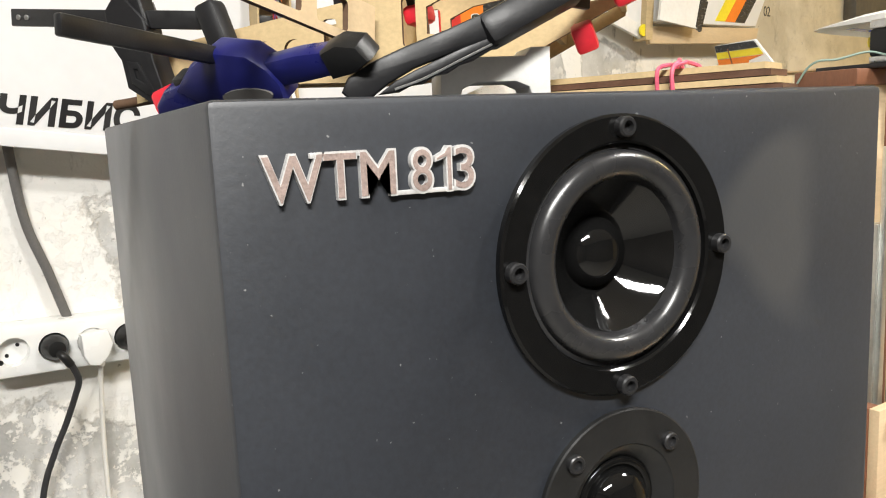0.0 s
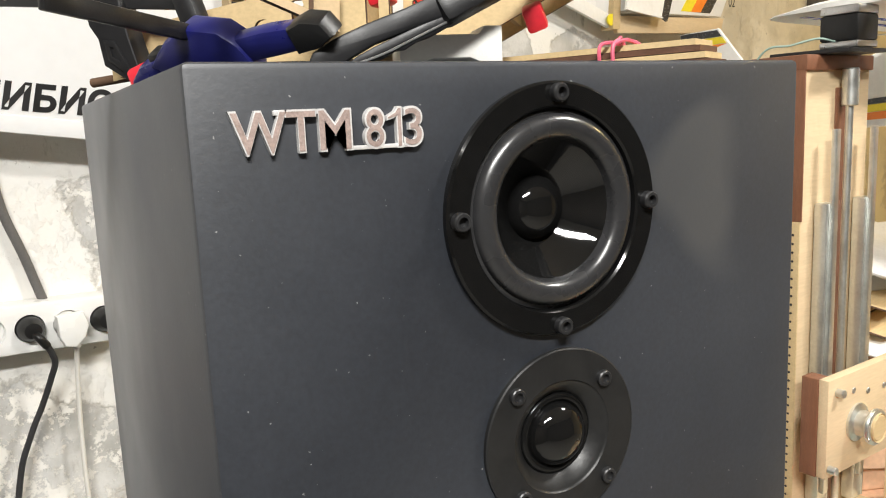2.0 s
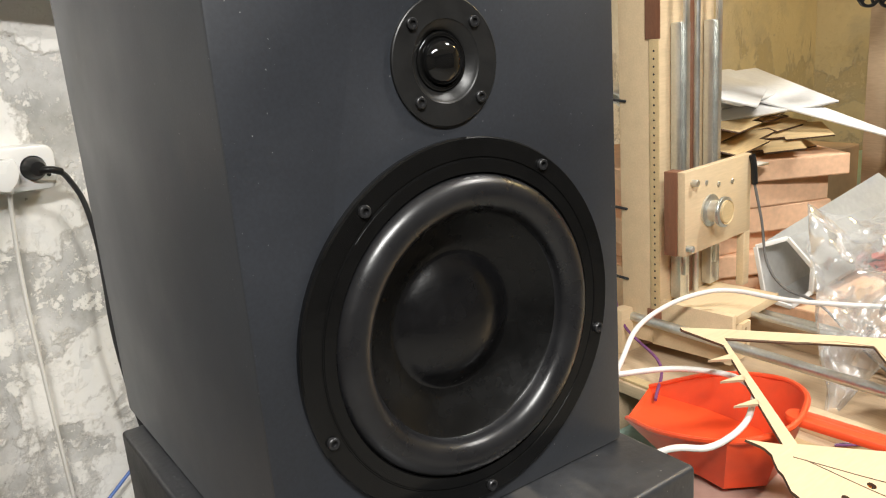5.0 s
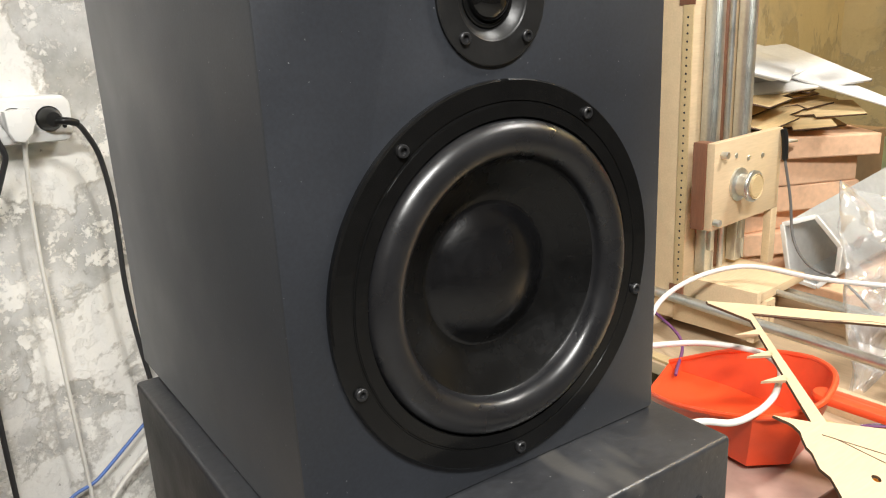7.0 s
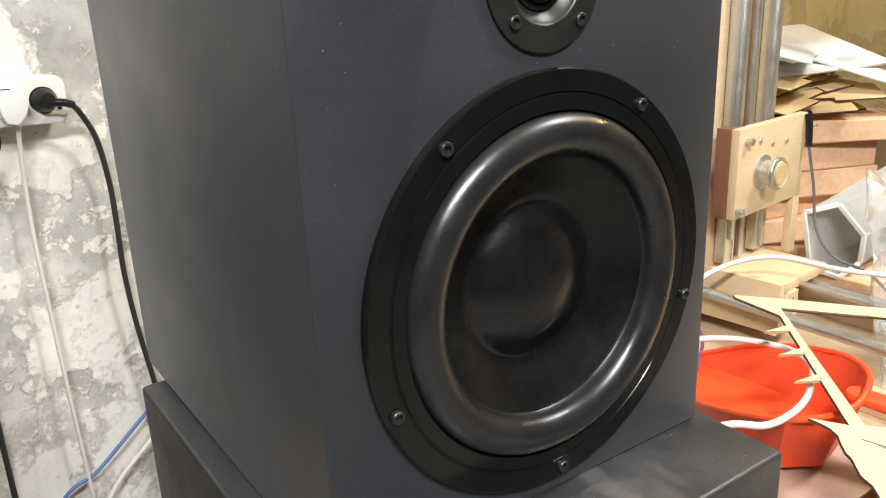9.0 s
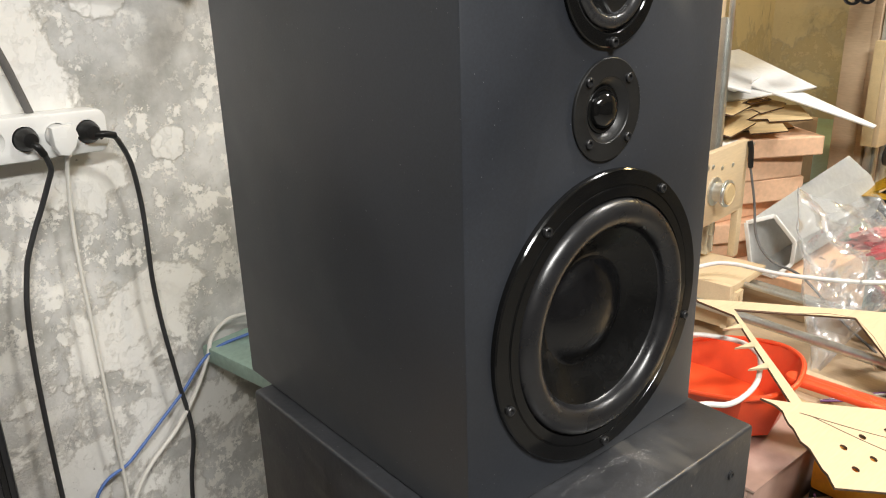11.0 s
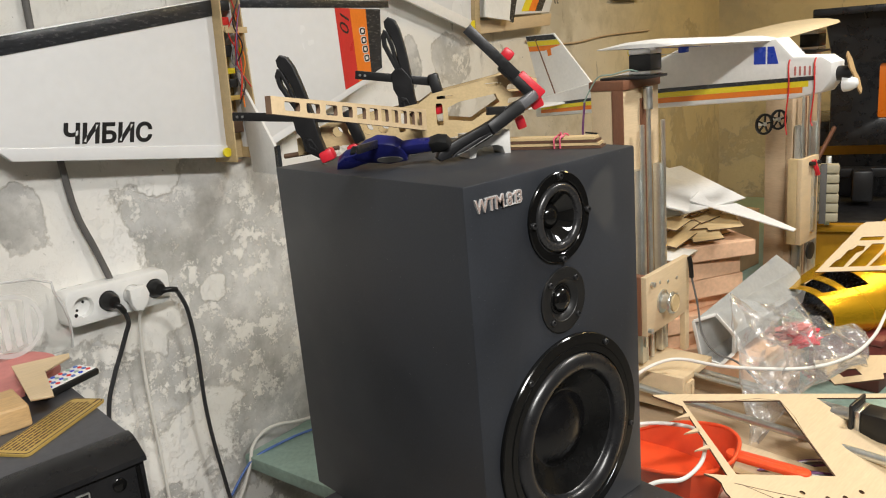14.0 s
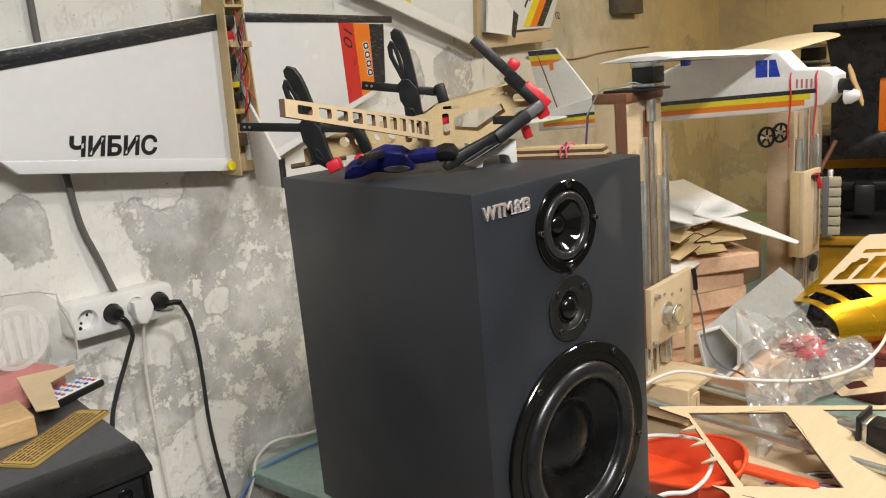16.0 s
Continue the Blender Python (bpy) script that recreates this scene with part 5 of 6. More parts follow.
    for z in (1.44, 1.26, 1.10, 0.99):
        part("cable_tie", rod((X(0.7915), 0.606, z), (X(0.7915), 0.632, z + 0.002), 0.002, 6), M_INK, t)
    return t


tower(False, "plywood upright of a foam cutter with steel slides and motor")
tower(True, "second plywood upright of the foam cutter beyond the sheets")
clip = empty("crocodile_clip", TURNED, label="black crocodile clip on the carriage plate with grey wire", category="clip")
part("jaw", tube([(0.957, 0.497, 1.163), (0.958, 0.494, 1.148), (0.958, 0.492, 1.118)], 0.0048, 8, 4), M_SATIN, clip)
part("wire", tube([(0.958, 0.492, 1.118), (0.960, 0.48, 1.06), (0.952, 0.466, 1.00), (0.94, 0.432, 0.968), (0.945, 0.38, 0.95), (0.92, 0.30, 0.90), (0.90, 0.24, 0.872)], 0.0022, 8, 6), M_CABLE_G, clip)

base = empty("foam_cutter", Matrix(), label="tan wooden base of the foam cutter with steel rods", category="machine base")
part("board", boxm((0.690, -0.12, 0.855), (0.985, 0.66, 0.873), 0.002), M_TAN, base)
part("rail_board", boxm((0.735, -0.12, 0.873), (0.760, 0.43, 0.898), 0.002), M_PALEPLY, base)
part("rail_board", boxm((0.955, -0.12, 0.873), (0.975, 0.64, 0.912), 0.002), M_TAN, base)
part("hole_strip", boxm((0.695, -0.12, 0.873), (0.712, 0.64, 0.877), 0.0005), M_PLY, base)
for x in (0.790, 0.925):
    part("rod", rod((x, -0.10, 0.930), (x, 0.62, 0.930), 0.0075, 16), M_STEEL, base, "polished steel rod")
for y in (-0.11, 0.60):
    part("end_block", boxm((0.765, y, 0.873), (0.950, y + 0.02, 0.945), 0.002), M_PALEPLY, base)
part("lead_screw", rod((0.872, 0.20, 0.948), (0.872, 0.60, 0.948), 0.0045, 12), M_STEEL, base)
for y in (-0.1, 0.55):
    part("foot", boxm((0.70, y, TOP), (0.975, y + 0.05, 0.855), 0.002), M_TAN, base)
em = part("stepper_motor", boxm((0.849, 0.080, 0.926), (0.895, 0.126, 0.972), 0.003), M_SATIN, base, "black stepper motor")
part("end_cap", boxm((0.849, 0.126, 0.926), (0.895, 0.136, 0.972), 0.002), M_ALU, em)
part("flange", boxm((0.842, 0.136, 0.912), (0.902, 0.142, 0.984), 0.002), M_BOLT, em)
part("end_cap", boxm((0.849, 0.066, 0.926), (0.895, 0.080, 0.972), 0.002), M_ALU, em)
part("mount", boxm((0.845, 0.07, 0.873), (0.899, 0.14, 0.926), 0.002), M_PALEPLY, base)
cp = lathe([(0, 0)] + [(r, 0.004 * k) for k, r in enumerate((0.0105, 0.0105, 0.0098, 0.0105, 0.0098, 0.0105, 0.0098, 0.0105, 0.0105))] + [(0, 0.032)], axes((0.872, 0.180, 0.948), (1, 0, 0), (0, 0, 1)), 20)
part("coupler", cp, M_ALU, base, "ribbed aluminium coupler")

# ---- model aeroplane lying on the two motors ----
plane = empty("model_aeroplane", Matrix(), label="white foam high-wing model aeroplane with striped sides on the cutter", category="model aircraft")
AX = 1.246
YZ = axes((AX, 0, 0), (0, 1, 0), (0, 0, 1))
prof = [(1.13, 1.424), (0.72, 1.450), (0.42, 1.468), (0.365, 1.480), (0.350, 1.500), (0.350, 1.528), (0.365, 1.538), (0.425, 1.540), (0.462, 1.578), (0.66, 1.578), (0.80, 1.528), (1.13, 1.458)]
fu = part("fuselage", plate(prof, 0.068, YZ, bevel=0.008), M_FOAM, plane)
for k, m in enumerate((M_ORANGE, M_YELLOW, M_BLACKFILM)):
    a, c = 0.0125 * k + 0.004, 0.0125 * (k + 1) + 0.0035 - (0.003 if k == 2 else 0)
    e = 1.115 if k < 2 else 1.115
    g = 0.72
    part("stripe", plate([(e, 1.424 + a * g), (0.72, 1.450 + a), (0.40 - 0.012 * k, 1.469 + a), (0.40 - 0.012 * k, 1.469 + c), (0.72, 1.450 + c), (e, 1.424 + c * g)], 0.0008, YZ @ pose(0, 0, 0.0344 if YZ.col[2][0] < 0 else -0.0344)), m, fu)
sx = 0.0344 if YZ.col[2][0] < 0 else -0.0344
part("window", plate([(0.452, 1.534), (0.476, 1.534), (0.476, 1.570), (0.462, 1.570)], 0.001, YZ @ pose(0, 0, sx)), M_BLUEFILM, fu, "blue film window")
part("window", plate([(0.480, 1.534), (0.506, 1.534), (0.506, 1.570), (0.480, 1.570)], 0.001, YZ @ pose(0, 0, sx)), M_BLUEFILM, fu, "blue film window")
part("windscreen", bar((AX, 0.4245, 1.545), (AX, 0.4600, 1.583), 0.05, 0.003, (0, -0.7, 0.7)), mat("violet_film", (0.30, 0.26, 0.55), 0.25), fu, "violet windscreen")
for k in range(5):
    part("vent", plate(rounded(0.374 + 0.010 * k, 1.508, 0.378 + 0.010 * k, 1.527, 0.0015), 0.001, YZ @ pose(0, 0, sx)), M_PINK, fu)
wg = empty("wing", Matrix())
wg.parent = plane


def wing_half(x0, z0, x1, z1, name, material):
    """Half of the wing: an aerofoil swept from the root to a rounded tip."""
    bm = bmesh.new()
    rings = []
    for t in (0, 0.5, 0.85, 0.95, 1.0):
        x, z = x0 + (x1 - x0) * t, z0 + (z1 - z0) * t
        k = {0: 1, 0.5: 1, 0.85: 1, 0.95: 0.93, 1.0: 0.72}[t]
        yc = 0.575
        ring = []
        for a, h in ((-0.105, 0.002), (-0.10, 0.008), (-0.07, 0.014), (-0.03, 0.016), (0.03, 0.013), (0.105, 0.002), (0.105, 0.0), (0.03, 0.0), (-0.07, -0.001), (-0.10, 0.0)):
            ring.append(bm.verts.new((x, yc + a * k, z + h * (k if t < 1 else 0.5))))
        rings.append(ring)
    for p, q in zip(rings, rings[1:]):
        for i in range(10):
            bm.faces.new((p[i], p[(i + 1) % 10], q[(i + 1) % 10], q[i]))
    bm.faces.new(rings[0])
    bm.faces.new(rings[-1])
    bmesh.ops.recalc_face_normals(bm, faces=bm.faces)
    return part(name, bm, material, plane, smooth=50)


bpy.data.objects.remove(wg)
lw = wing_half(AX, 1.5790, 0.865, 1.5935, "left_wing", M_FOAM)
wing_half(AX, 1.5790, 1.60, 1.605, "right_wing", mat("tan_foam", (0.58, 0.47, 0.30), 0.6, vary=0.12, scale=14, bump=0.1))
for y in (0.60, 0.635):
    part("stripe", bar((0.90, y, 1.5922), (AX - 0.05, y, 1.5796), 0.010, 0.0008, (0, 0, 1)), M_BLUEFILM, lw, "blue tape stripe")
part("servo", boxm((1.085, 0.600, 1.572), (1.110, 0.612, 1.585), 0.002), M_BLUEFILM, lw)
part("pushrod", rod((1.10, 0.606, 1.572), (1.00, 0.665, 1.572), 0.0012, 6), M_STEEL, lw)
part("control_horn", plate(circle(0, 0, 0.012, 14), 0.003, axes((1.00, 0.668, 1.582), (0, 1, 0), (0, 0, 1))), M_YELLOW, lw)
fn = part("tail_fin", plate([(0.945, 1.480), (1.085, 1.636), (1.185, 1.634), (1.135, 1.456)], 0.007, YZ, bevel=0.001), M_FOAM, plane)
for k, m in enumerate((M_BLACKFILM, M_YELLOW, M_ORANGE)):
    z1 = 1.634 - 0.014 * k
    w0 = 1.086 - 0.0125 * k
    part("stripe", plate([(w0, z1), (1.184 - 0.004 * k, z1), (1.180 - 0.004 * k, z1 - 0.013), (w0 - 0.0115 if k < 2 else 1.12, z1 - 0.013)], 0.001, YZ @ pose(0, 0, math.copysign(0.0042, sx))), m, fn)
part("hinge", bar((AX - 0.0045, 1.150, 1.625), (AX - 0.0045, 1.085, 1.470), 0.0012, 0.0030, (0, 1, 0)), M_BROWN, fn, "brown hinge line")
part("tape", plate([(1.098, 1.604), (1.112, 1.604), (1.106, 1.578), (1.094, 1.580)], 0.001, YZ @ pose(0, 0, math.copysign(0.0044, sx))), M_ORANGE, fn, "orange tape")
part("stabiliser", boxm((AX - 0.18, 1.03, 1.452), (AX + 0.18, 1.135, 1.458), 0.002), M_FOAM, plane)
part("motor", rod((AX, 0.352, 1.508), (AX, 0.315, 1.508), 0.015, 20), M_BOLT, plane, "dark electric motor")
part("spinner", lathe([(0.018, 0), (0.016, 0.012), (0.009, 0.024), (0, 0.028)], axes((AX, 0.330, 1.488), (1, 0, 0), (0, 0, 1)), 20), M_WHITEPL, plane)
part("propeller", plate([(-0.006, 0), (-0.011, 0.02), (-0.007, 0.045), (0.002, 0.05), (0.007, 0.03), (0.006, 0), (0.011, -0.02), (0.007, -0.045), (-0.002, -0.05), (-0.007, -0.03)], 0.003, axes((AX, 0.312, 1.508), (0.8, 0, 0.45), (-0.45, 0.1, 0.8))), M_WOODBLOCK, plane, "orange wooden propeller")
for y in (0.425, 0.372):
    part("string", tube([(AX + 0.03, y, 1.541), (AX, y, 1.5425), (AX - 0.036, y + 0.003, 1.538), (AX - 0.038, y + 0.002, 1.48), (AX - 0.037, y + 0.008, 1.42), (AX - 0.038, y + 0.004, 1.385 + 0.02 * (y < 0.4))], 0.0016, 6, 6), M_RED, plane, "red string")

for x, y, z in ((1.350, 0.548, 1.388), (1.468, 0.570, 1.384)):
    wh = empty("spoked_wheel", Matrix(), label="small black spoked wheel hanging on the tower", category="wheel", group="wheels on the tower")
    wm3 = axes((x, y, z), (0.92, -0.38, 0), (0, 0, 1))
    part("rim", plate(circle(0, 0, 0.025, 32), 0.005, wm3, [circle(0, 0, 0.020, 28)]), M_SATIN, wh)
    for k in range(5):
        part("spoke", boxm((0, -0.0016, -0.002), (0.021, 0.0016, 0.002), 0, wm3 @ pose(0, 0, 0, 0, 0, 72 * k + 10)), M_SATIN, wh)
    part("hub", rod(wm3 @ Vector((0, 0, 0.004)), wm3 @ Vector((0, 0, -0.02)), 0.005, 14), M_STEEL, wh)
    part("axle", rod((x, y, z), (1.505, 0.575, z), 0.0025, 8), M_STEEL, wh)

# ---- laser cutter in the corner ----
LM = axes((1.955, 0.675, 0), (0.42, -0.907, 0), (0, 0, 1))
laser = empty("laser_cutter", Matrix(), label="yellow laser cutter with its black lid open", category="machine")
part("body", boxm((-0.02, TOP, -0.75), (1.0, 1.0, 0.0), 0.006, LM), M_LASER, laser)
part("back_wall", boxm((-0.02, 1.0, -0.75), (1.0, 1.27, -0.40), 0.004, LM), M_PC, laser, "black inner back wall")
part("back_band", boxm((0.0, 1.155, -0.40), (1.0, 1.185, -0.396), 0.001, LM), M_LASER, laser, "yellow inner band")
part("side_wall", boxm((-0.02, 1.0, -0.40), (0.01, 1.14, 0.0), 0.004, LM), M_LASER, laser)
part("front_rim", boxm((-0.02, 0.985, 0.0), (1.0, 1.010, 0.03), 0.006, LM), M_LASER, laser)
lid = part("lid", plate([(0.045, 1.205), (1.0, 1.205), (1.0, 1.635), (-0.015, 1.635), (-0.015, 1.61), (0.025, 1.59), (0.045, 1.48)], 0.03, LM @ pose(0, 0, -0.30), [rounded(0.175, 1.285, 0.80, 1.465, 0.012)], bevel=0.004), M_PC, laser, "open black lid")
part("window", boxm((0.170, 1.28, -0.306), (0.805, 1.47, -0.298), 0.001, LM), mat("orange_acrylic", (0.75, 0.17, 0.01), 0.25, vary=0.05, scale=5, bump=0), lid, "orange acrylic window")
part("lid_edge", boxm((-0.02, 1.620, -0.284), (1.0, 1.642, -0.22), 0.004, LM), M_PC, lid)
part("gas_spring", rod(LM @ Vector((0.055, 1.265, -0.27)), LM @ Vector((-0.012, 1.145, -0.15)), 0.007, 12), M_BROWN, laser, "worn gas spring")
part("tube_lamp", rod(LM @ Vector((0.10, 1.205, -0.38)), LM @ Vector((0.9, 1.205, -0.38)), 0.012, 14), M_WHITEPL, laser, "white tube")
part("gantry", boxm((0.04, 1.10, -0.30), (0.95, 1.13, -0.26), 0.004, LM), M_BOLT, laser, "dark gantry rail")
part("head", boxm((0.11, 1.03, -0.26), (0.17, 1.13, -0.20), 0.006, LM), M_BOLT, laser)
part("honeycomb", boxm((0.02, 1.0, -0.39), (0.98, 1.012, -0.01), 0.002, LM), M_INK, laser, "dark cutting bed")
chain = empty("cable_chain", Matrix(), label="cream segmented cable chain beside the laser cutter", category="cable chain")
# yellowish nylon, with the shadow it stands in darkened into its colour
for k in range(6):
    part("segment", boxm((0.0, 1.03 + 0.029 * k, 0.05), (0.055, 1.056 + 0.029 * k, 0.085), 0.004, LM), mat("shaded_yellowish_nylon", (0.42, 0.38, 0.27), 0.5, vary=0.1, scale=40), chain)
part("strap", boxm((0.004, 1.025, 0.085), (0.022, 1.205, 0.089), 0.001, LM), M_CABLE_G, chain, "grey strap")
part("post", boxm((0.02, 1.012, 0.03), (0.035, 1.22, 0.05), 0.002, LM), M_STEEL, chain)

# ---- pile of sheets between the towers ----
M_CUTPLY = mat("yellowed_plywood_scrap", (0.66, 0.49, 0.26), 0.65, vary=0.18, scale=9, stretch=(1, 7, 7), bump=0.1)
rnd = random.Random(5)
z = TOP
for k in range(7):
    w, d, h = 0.185 + 0.03 * rnd.random(), 0.155 + 0.03 * rnd.random(), 0.034 + 0.020 * rnd.random()
    ob = link("foam_board", boxm((-w, -d, 0), (w, d, h), 0.003), M_XPS)
    ob.matrix_world = pose(1.235 + 0.03 * rnd.random(), 0.815 + 0.03 * rnd.random(), z, 0, 0, (-24, -22, -27, -14, -25, -23, -31, -20)[k])
    tagged(ob, label="orange extruded foam board in a stacked pile", category="foam board", group="foam boards in the pile")
    z += h + 0.0005
pile = z


def sheet(name, outline, thick, m, material, label, category, holes=()):
    ob = link(name, plate(outline, thick, Matrix(), holes), material)
    ob.matrix_world = m
    if category == "plywood scrap":
        burn(ob)
    return tagged(ob, label=label, category=category, group=category + "s on the pile")


for k in range(9):
    w, d = 0.10 + 0.06 * rnd.random(), 0.05 + 0.05 * rnd.random()
    out = [(-w, -d), (-w * 0.2, -d), (-w * 0.2, -d * 0.7), (w * 0.4, -d * 0.7), (w * 0.4, -d), (w, -d * 0.9), (w * 0.95, d * 0.6), (w * 0.3, d), (-w * 0.4, d * 0.8), (-w, d * 0.9)]
    hl = [rounded(-w * 0.7, -d * 0.5, -w * 0.1, d * 0.4, 0.004)] if k % 2 else []
    m = pose(1.21 + 0.06 * rnd.random(), 0.72 + 0.05 * rnd.random(), pile + 0.012 + 0.0085 * k, 9 + 3 * rnd.random(), 3 * rnd.random() - 5, -50 + 60 * rnd.random())
    sheet("plywood_scrap", out, 0.003, m, M_CUTPLY, "thin laser-cut plywood scrap with burnt edges", "plywood scrap", hl)
top = pile + 0.075
for k in range(5):
    w, d = 0.15 + 0.06 * rnd.random(), 0.10 + 0.05 * rnd.random()
    m = pose(1.235 + 0.05 * rnd.random(), 0.79 + 0.04 * rnd.random(), top + 0.022 + 0.011 * k, 13 + 2 * rnd.random(), 3 * rnd.random() - 2, -40 + 16 * k + 10 * rnd.random())
    sheet("foam_sheet", [(-w, -d), (w, -d * 0.92), (w * 0.94, d), (-w * 0.96, d * 0.95)], 0.005, m, M_FOAM, "thin white foam sheet lying on the pile", "foam sheet")
crate2 = link("cardboard_box", boxm((1.62, 0.95, TOP), (2.15, 1.42, 0.99), 0.004), mat("brown_cardboard", (0.36, 0.24, 0.13), 0.8, vary=0.12, scale=9, bump=0.15))
tagged(crate2, label="brown cardboard box behind the pile against the wall", category="box")
lean = axes((1.335, 0.625, 1.178), Vector((1.378, 0.490, 1.128)) - Vector((1.29, 0.77, 1.225)), (0.9, 0.2, 0.05))
sheet("foam_sheet", [(-0.165, -0.045), (0.155, 0.0), (0.158, 0.018), (-0.14, 0.09)], 0.004, lean, M_FOAM, "pointed white foam sheet sliding off the pile", "foam sheet")
sheet("foam_sheet", [(-0.09, -0.05), (0.08, -0.06), (0.07, 0.04), (-0.06, 0.06)], 0.004, pose(1.10, 0.66, pile + 0.012, 5, 6, 20), M_FOAM, "crumpled white foam sheet below the scraps", "foam sheet")

# ---- folded trough, gold wing, bag ----
tr = empty("foam_trough", Matrix(), label="folded pale grey many-sided foam trough lying among the clutter", category="foam part")
M_GREYFOAM = mat("pale_grey_foam", (0.62, 0.63, 0.62), 0.6, vary=0.1, scale=20, bump=0.15)
near = [Vector(q) for q in ((0.981, 0.516, 1.014), (1.017, 0.484, 1.026), (1.022, 0.444, 0.985), (1.020, 0.444, 0.945), (1.000, 0.463, 0.921), (0.985, 0.500, 0.931))]
far = [Vector(q) for q in ((1.355, 0.514, 1.073), (1.395, 0.482, 1.030), (1.370, 0.445, 0.995), (1.350, 0.445, 0.965), (1.335, 0.465, 0.945), (1.330, 0.500, 0.960))]
for k in range(6):
    a, b, c, d = near[k], near[(k + 1) % 6], far[(k + 1) % 6], far[k]
    skin = bmesh.new()
    skin.faces.new([skin.verts.new(q) for q in (a, b, c, d)])
    bmesh.ops.solidify(skin, geom=skin.faces, thickness=0.004)
    part("panel", skin, M_GREYFOAM, tr)
    part("end_edge", bar(a, b, 0.007, 0.004, d - a, 0.0008), M_FOAM, tr, "white cut edge")
cap = bmesh.new()
cap.faces.new([cap.verts.new(q + Vector((-0.004, 0, 0))) for q in far])
part("end_panel", cap, M_GREYFOAM, tr)
prop = link("support_block", boxm((1.0, 0.41, TOP), (1.27, 0.53, 0.922), 0.003), M_XPS)
tagged(prop, label="orange foam block under the white trough", category="block")
gold = empty("gold_wing_panel", Matrix(), label="model wing panel covered in shiny gold film", category="wing panel")
trail0, trail1 = Vector((1.32, 0.491, 0.994)), Vector((1.75, 0.388, 1.110))
lead0, lead1 = Vector((1.275, 0.372, 0.962)), Vector((1.66, 0.175, 0.935))
NS, NA = 20, 26
sk = bmesh.new()
grid = []
for i in range(NS + 1):
    f = i / NS
    a, b = trail0.lerp(trail1, f), lead0.lerp(lead1, f)
    back = (a - b).normalized()
    up = back.cross((lead1 - lead0).normalized())
    up = up if up.z > 0 else -up
    row = []
    for k in range(NA + 1):
        if k < 17:
            g = k / 16
            q = a.lerp(b, g) + up * 0.030 * math.sin(math.pi * g) ** 0.8 + up * 0.040 * g * g
        else:
            w = math.pi * (k - 16) / (NA - 16)
            q = b + up * 0.040 * math.cos(w) - back * 0.042 * math.sin(w)
        row.append(sk.verts.new(q))
    grid.append(row)
for i in range(NS):
    for k in range(NA):
        opening = (1 <= i < 3 or 4 <= i < 7) and 4 <= k < 12
        if not opening:
            sk.faces.new((grid[i][k], grid[i][k + 1], grid[i + 1][k + 1], grid[i + 1][k]))
ribs_at = [[v.co.copy() for v in grid[i][12:]] for i in (5, 9, 13, 17)]
bmesh.ops.recalc_face_normals(sk, faces=sk.faces)
bmesh.ops.solidify(sk, geom=sk.faces, thickness=0.002)
part("skin", sk, M_GOLD, gold, smooth=40)
for row in ribs_at:
    part("rib_line", tube(row, 0.0011, 6, 2), M_GOLD, gold)
inner = bmesh.new()
quad = [inner.verts.new(q + Vector((0, 0, -0.030))) for q in (trail0.lerp(trail1, 0.03), trail0.lerp(trail1, 0.97), lead0.lerp(lead1, 0.97), lead0.lerp(lead1, 0.03))]
inner.faces.new(quad)
bmesh.ops.solidify(inner, geom=inner.faces, thickness=0.003)
part("inner_board", inner, M_BLACKFILM, gold, "black board inside the panel")
maroon = empty("storage_box", Matrix(), label="dark red lidded box under the gold wing panel", category="box")
M_MAROON = mat("dark_red_plastic", (0.16, 0.035, 0.028), 0.4, vary=0.2, scale=20, bump=0.06)
part("body", boxm((1.33, 0.26, TOP), (1.60, 0.42, 0.900), 0.005), M_MAROON, maroon)
part("lid", boxm((1.325, 0.255, 0.900), (1.605, 0.425, 0.917), 0.005), M_MAROON, maroon)
rib_m = axes((1.382, 0.432, 1.034), (0.12, -0.132, -0.004), (0.17, -0.037, 0.092))
wavy = [(0.022, 0.012), (0.055, 0.012), (0.058, 0.050), (0.070, 0.056), (0.066, 0.068), (0.046, 0.070), (0.042, 0.060), (0.034, 0.058), (0.032, 0.034), (0.026, 0.030)]
cells = [wavy] + [[(x, 0.012), (x + 0.040, 0.012), (x + 0.046, 0.060), (x + 0.040, 0.074), (x + 0.012, 0.074)] for x in (0.066, 0.114, 0.162, 0.210)] + [rounded(0.040, 0.084, 0.092, 0.094, 0.002), rounded(0.104, 0.084, 0.160, 0.094, 0.002)]
cells = [[(x + 0.95 * y, y) for x, y in loop] for loop in cells]
ribs = link("rib_sheet", plate([(0.0, 0.0), (0.36, 0.0), (0.36, 0.137), (0.150, 0.137), (0.134, 0.128)], 0.003, rib_m, cells), M_PALEPLY)
burn(ribs, rib_m.col[2].to_3d())
tagged(ribs, label="cut-out plywood rib sheet lying on the gold wing panel", category="plywood sheet")


def crumple(centre, radii, seed, lateral):
    """A small crumpled lump."""
    bm = bmesh.new()
    bmesh.ops.create_icosphere(bm, subdivisions=3, radius=1.0)
    ax = axes((0, 0, 0), lateral, (0, 0, 1)).to_3x3()
    for v in bm.verts:
        p = v.co.copy()
        k = 1.0 + 0.5 * noise.noise(p * 1.9 + Vector((seed, 0, 0))) - 0.6 * abs(noise.noise(p * 4.2 + Vector((0, seed, 0))))
        v.co = Vector(centre) + ax @ Vector((p.x * radii[0], p.y * radii[1], p.z * radii[2])) * k
    return bm


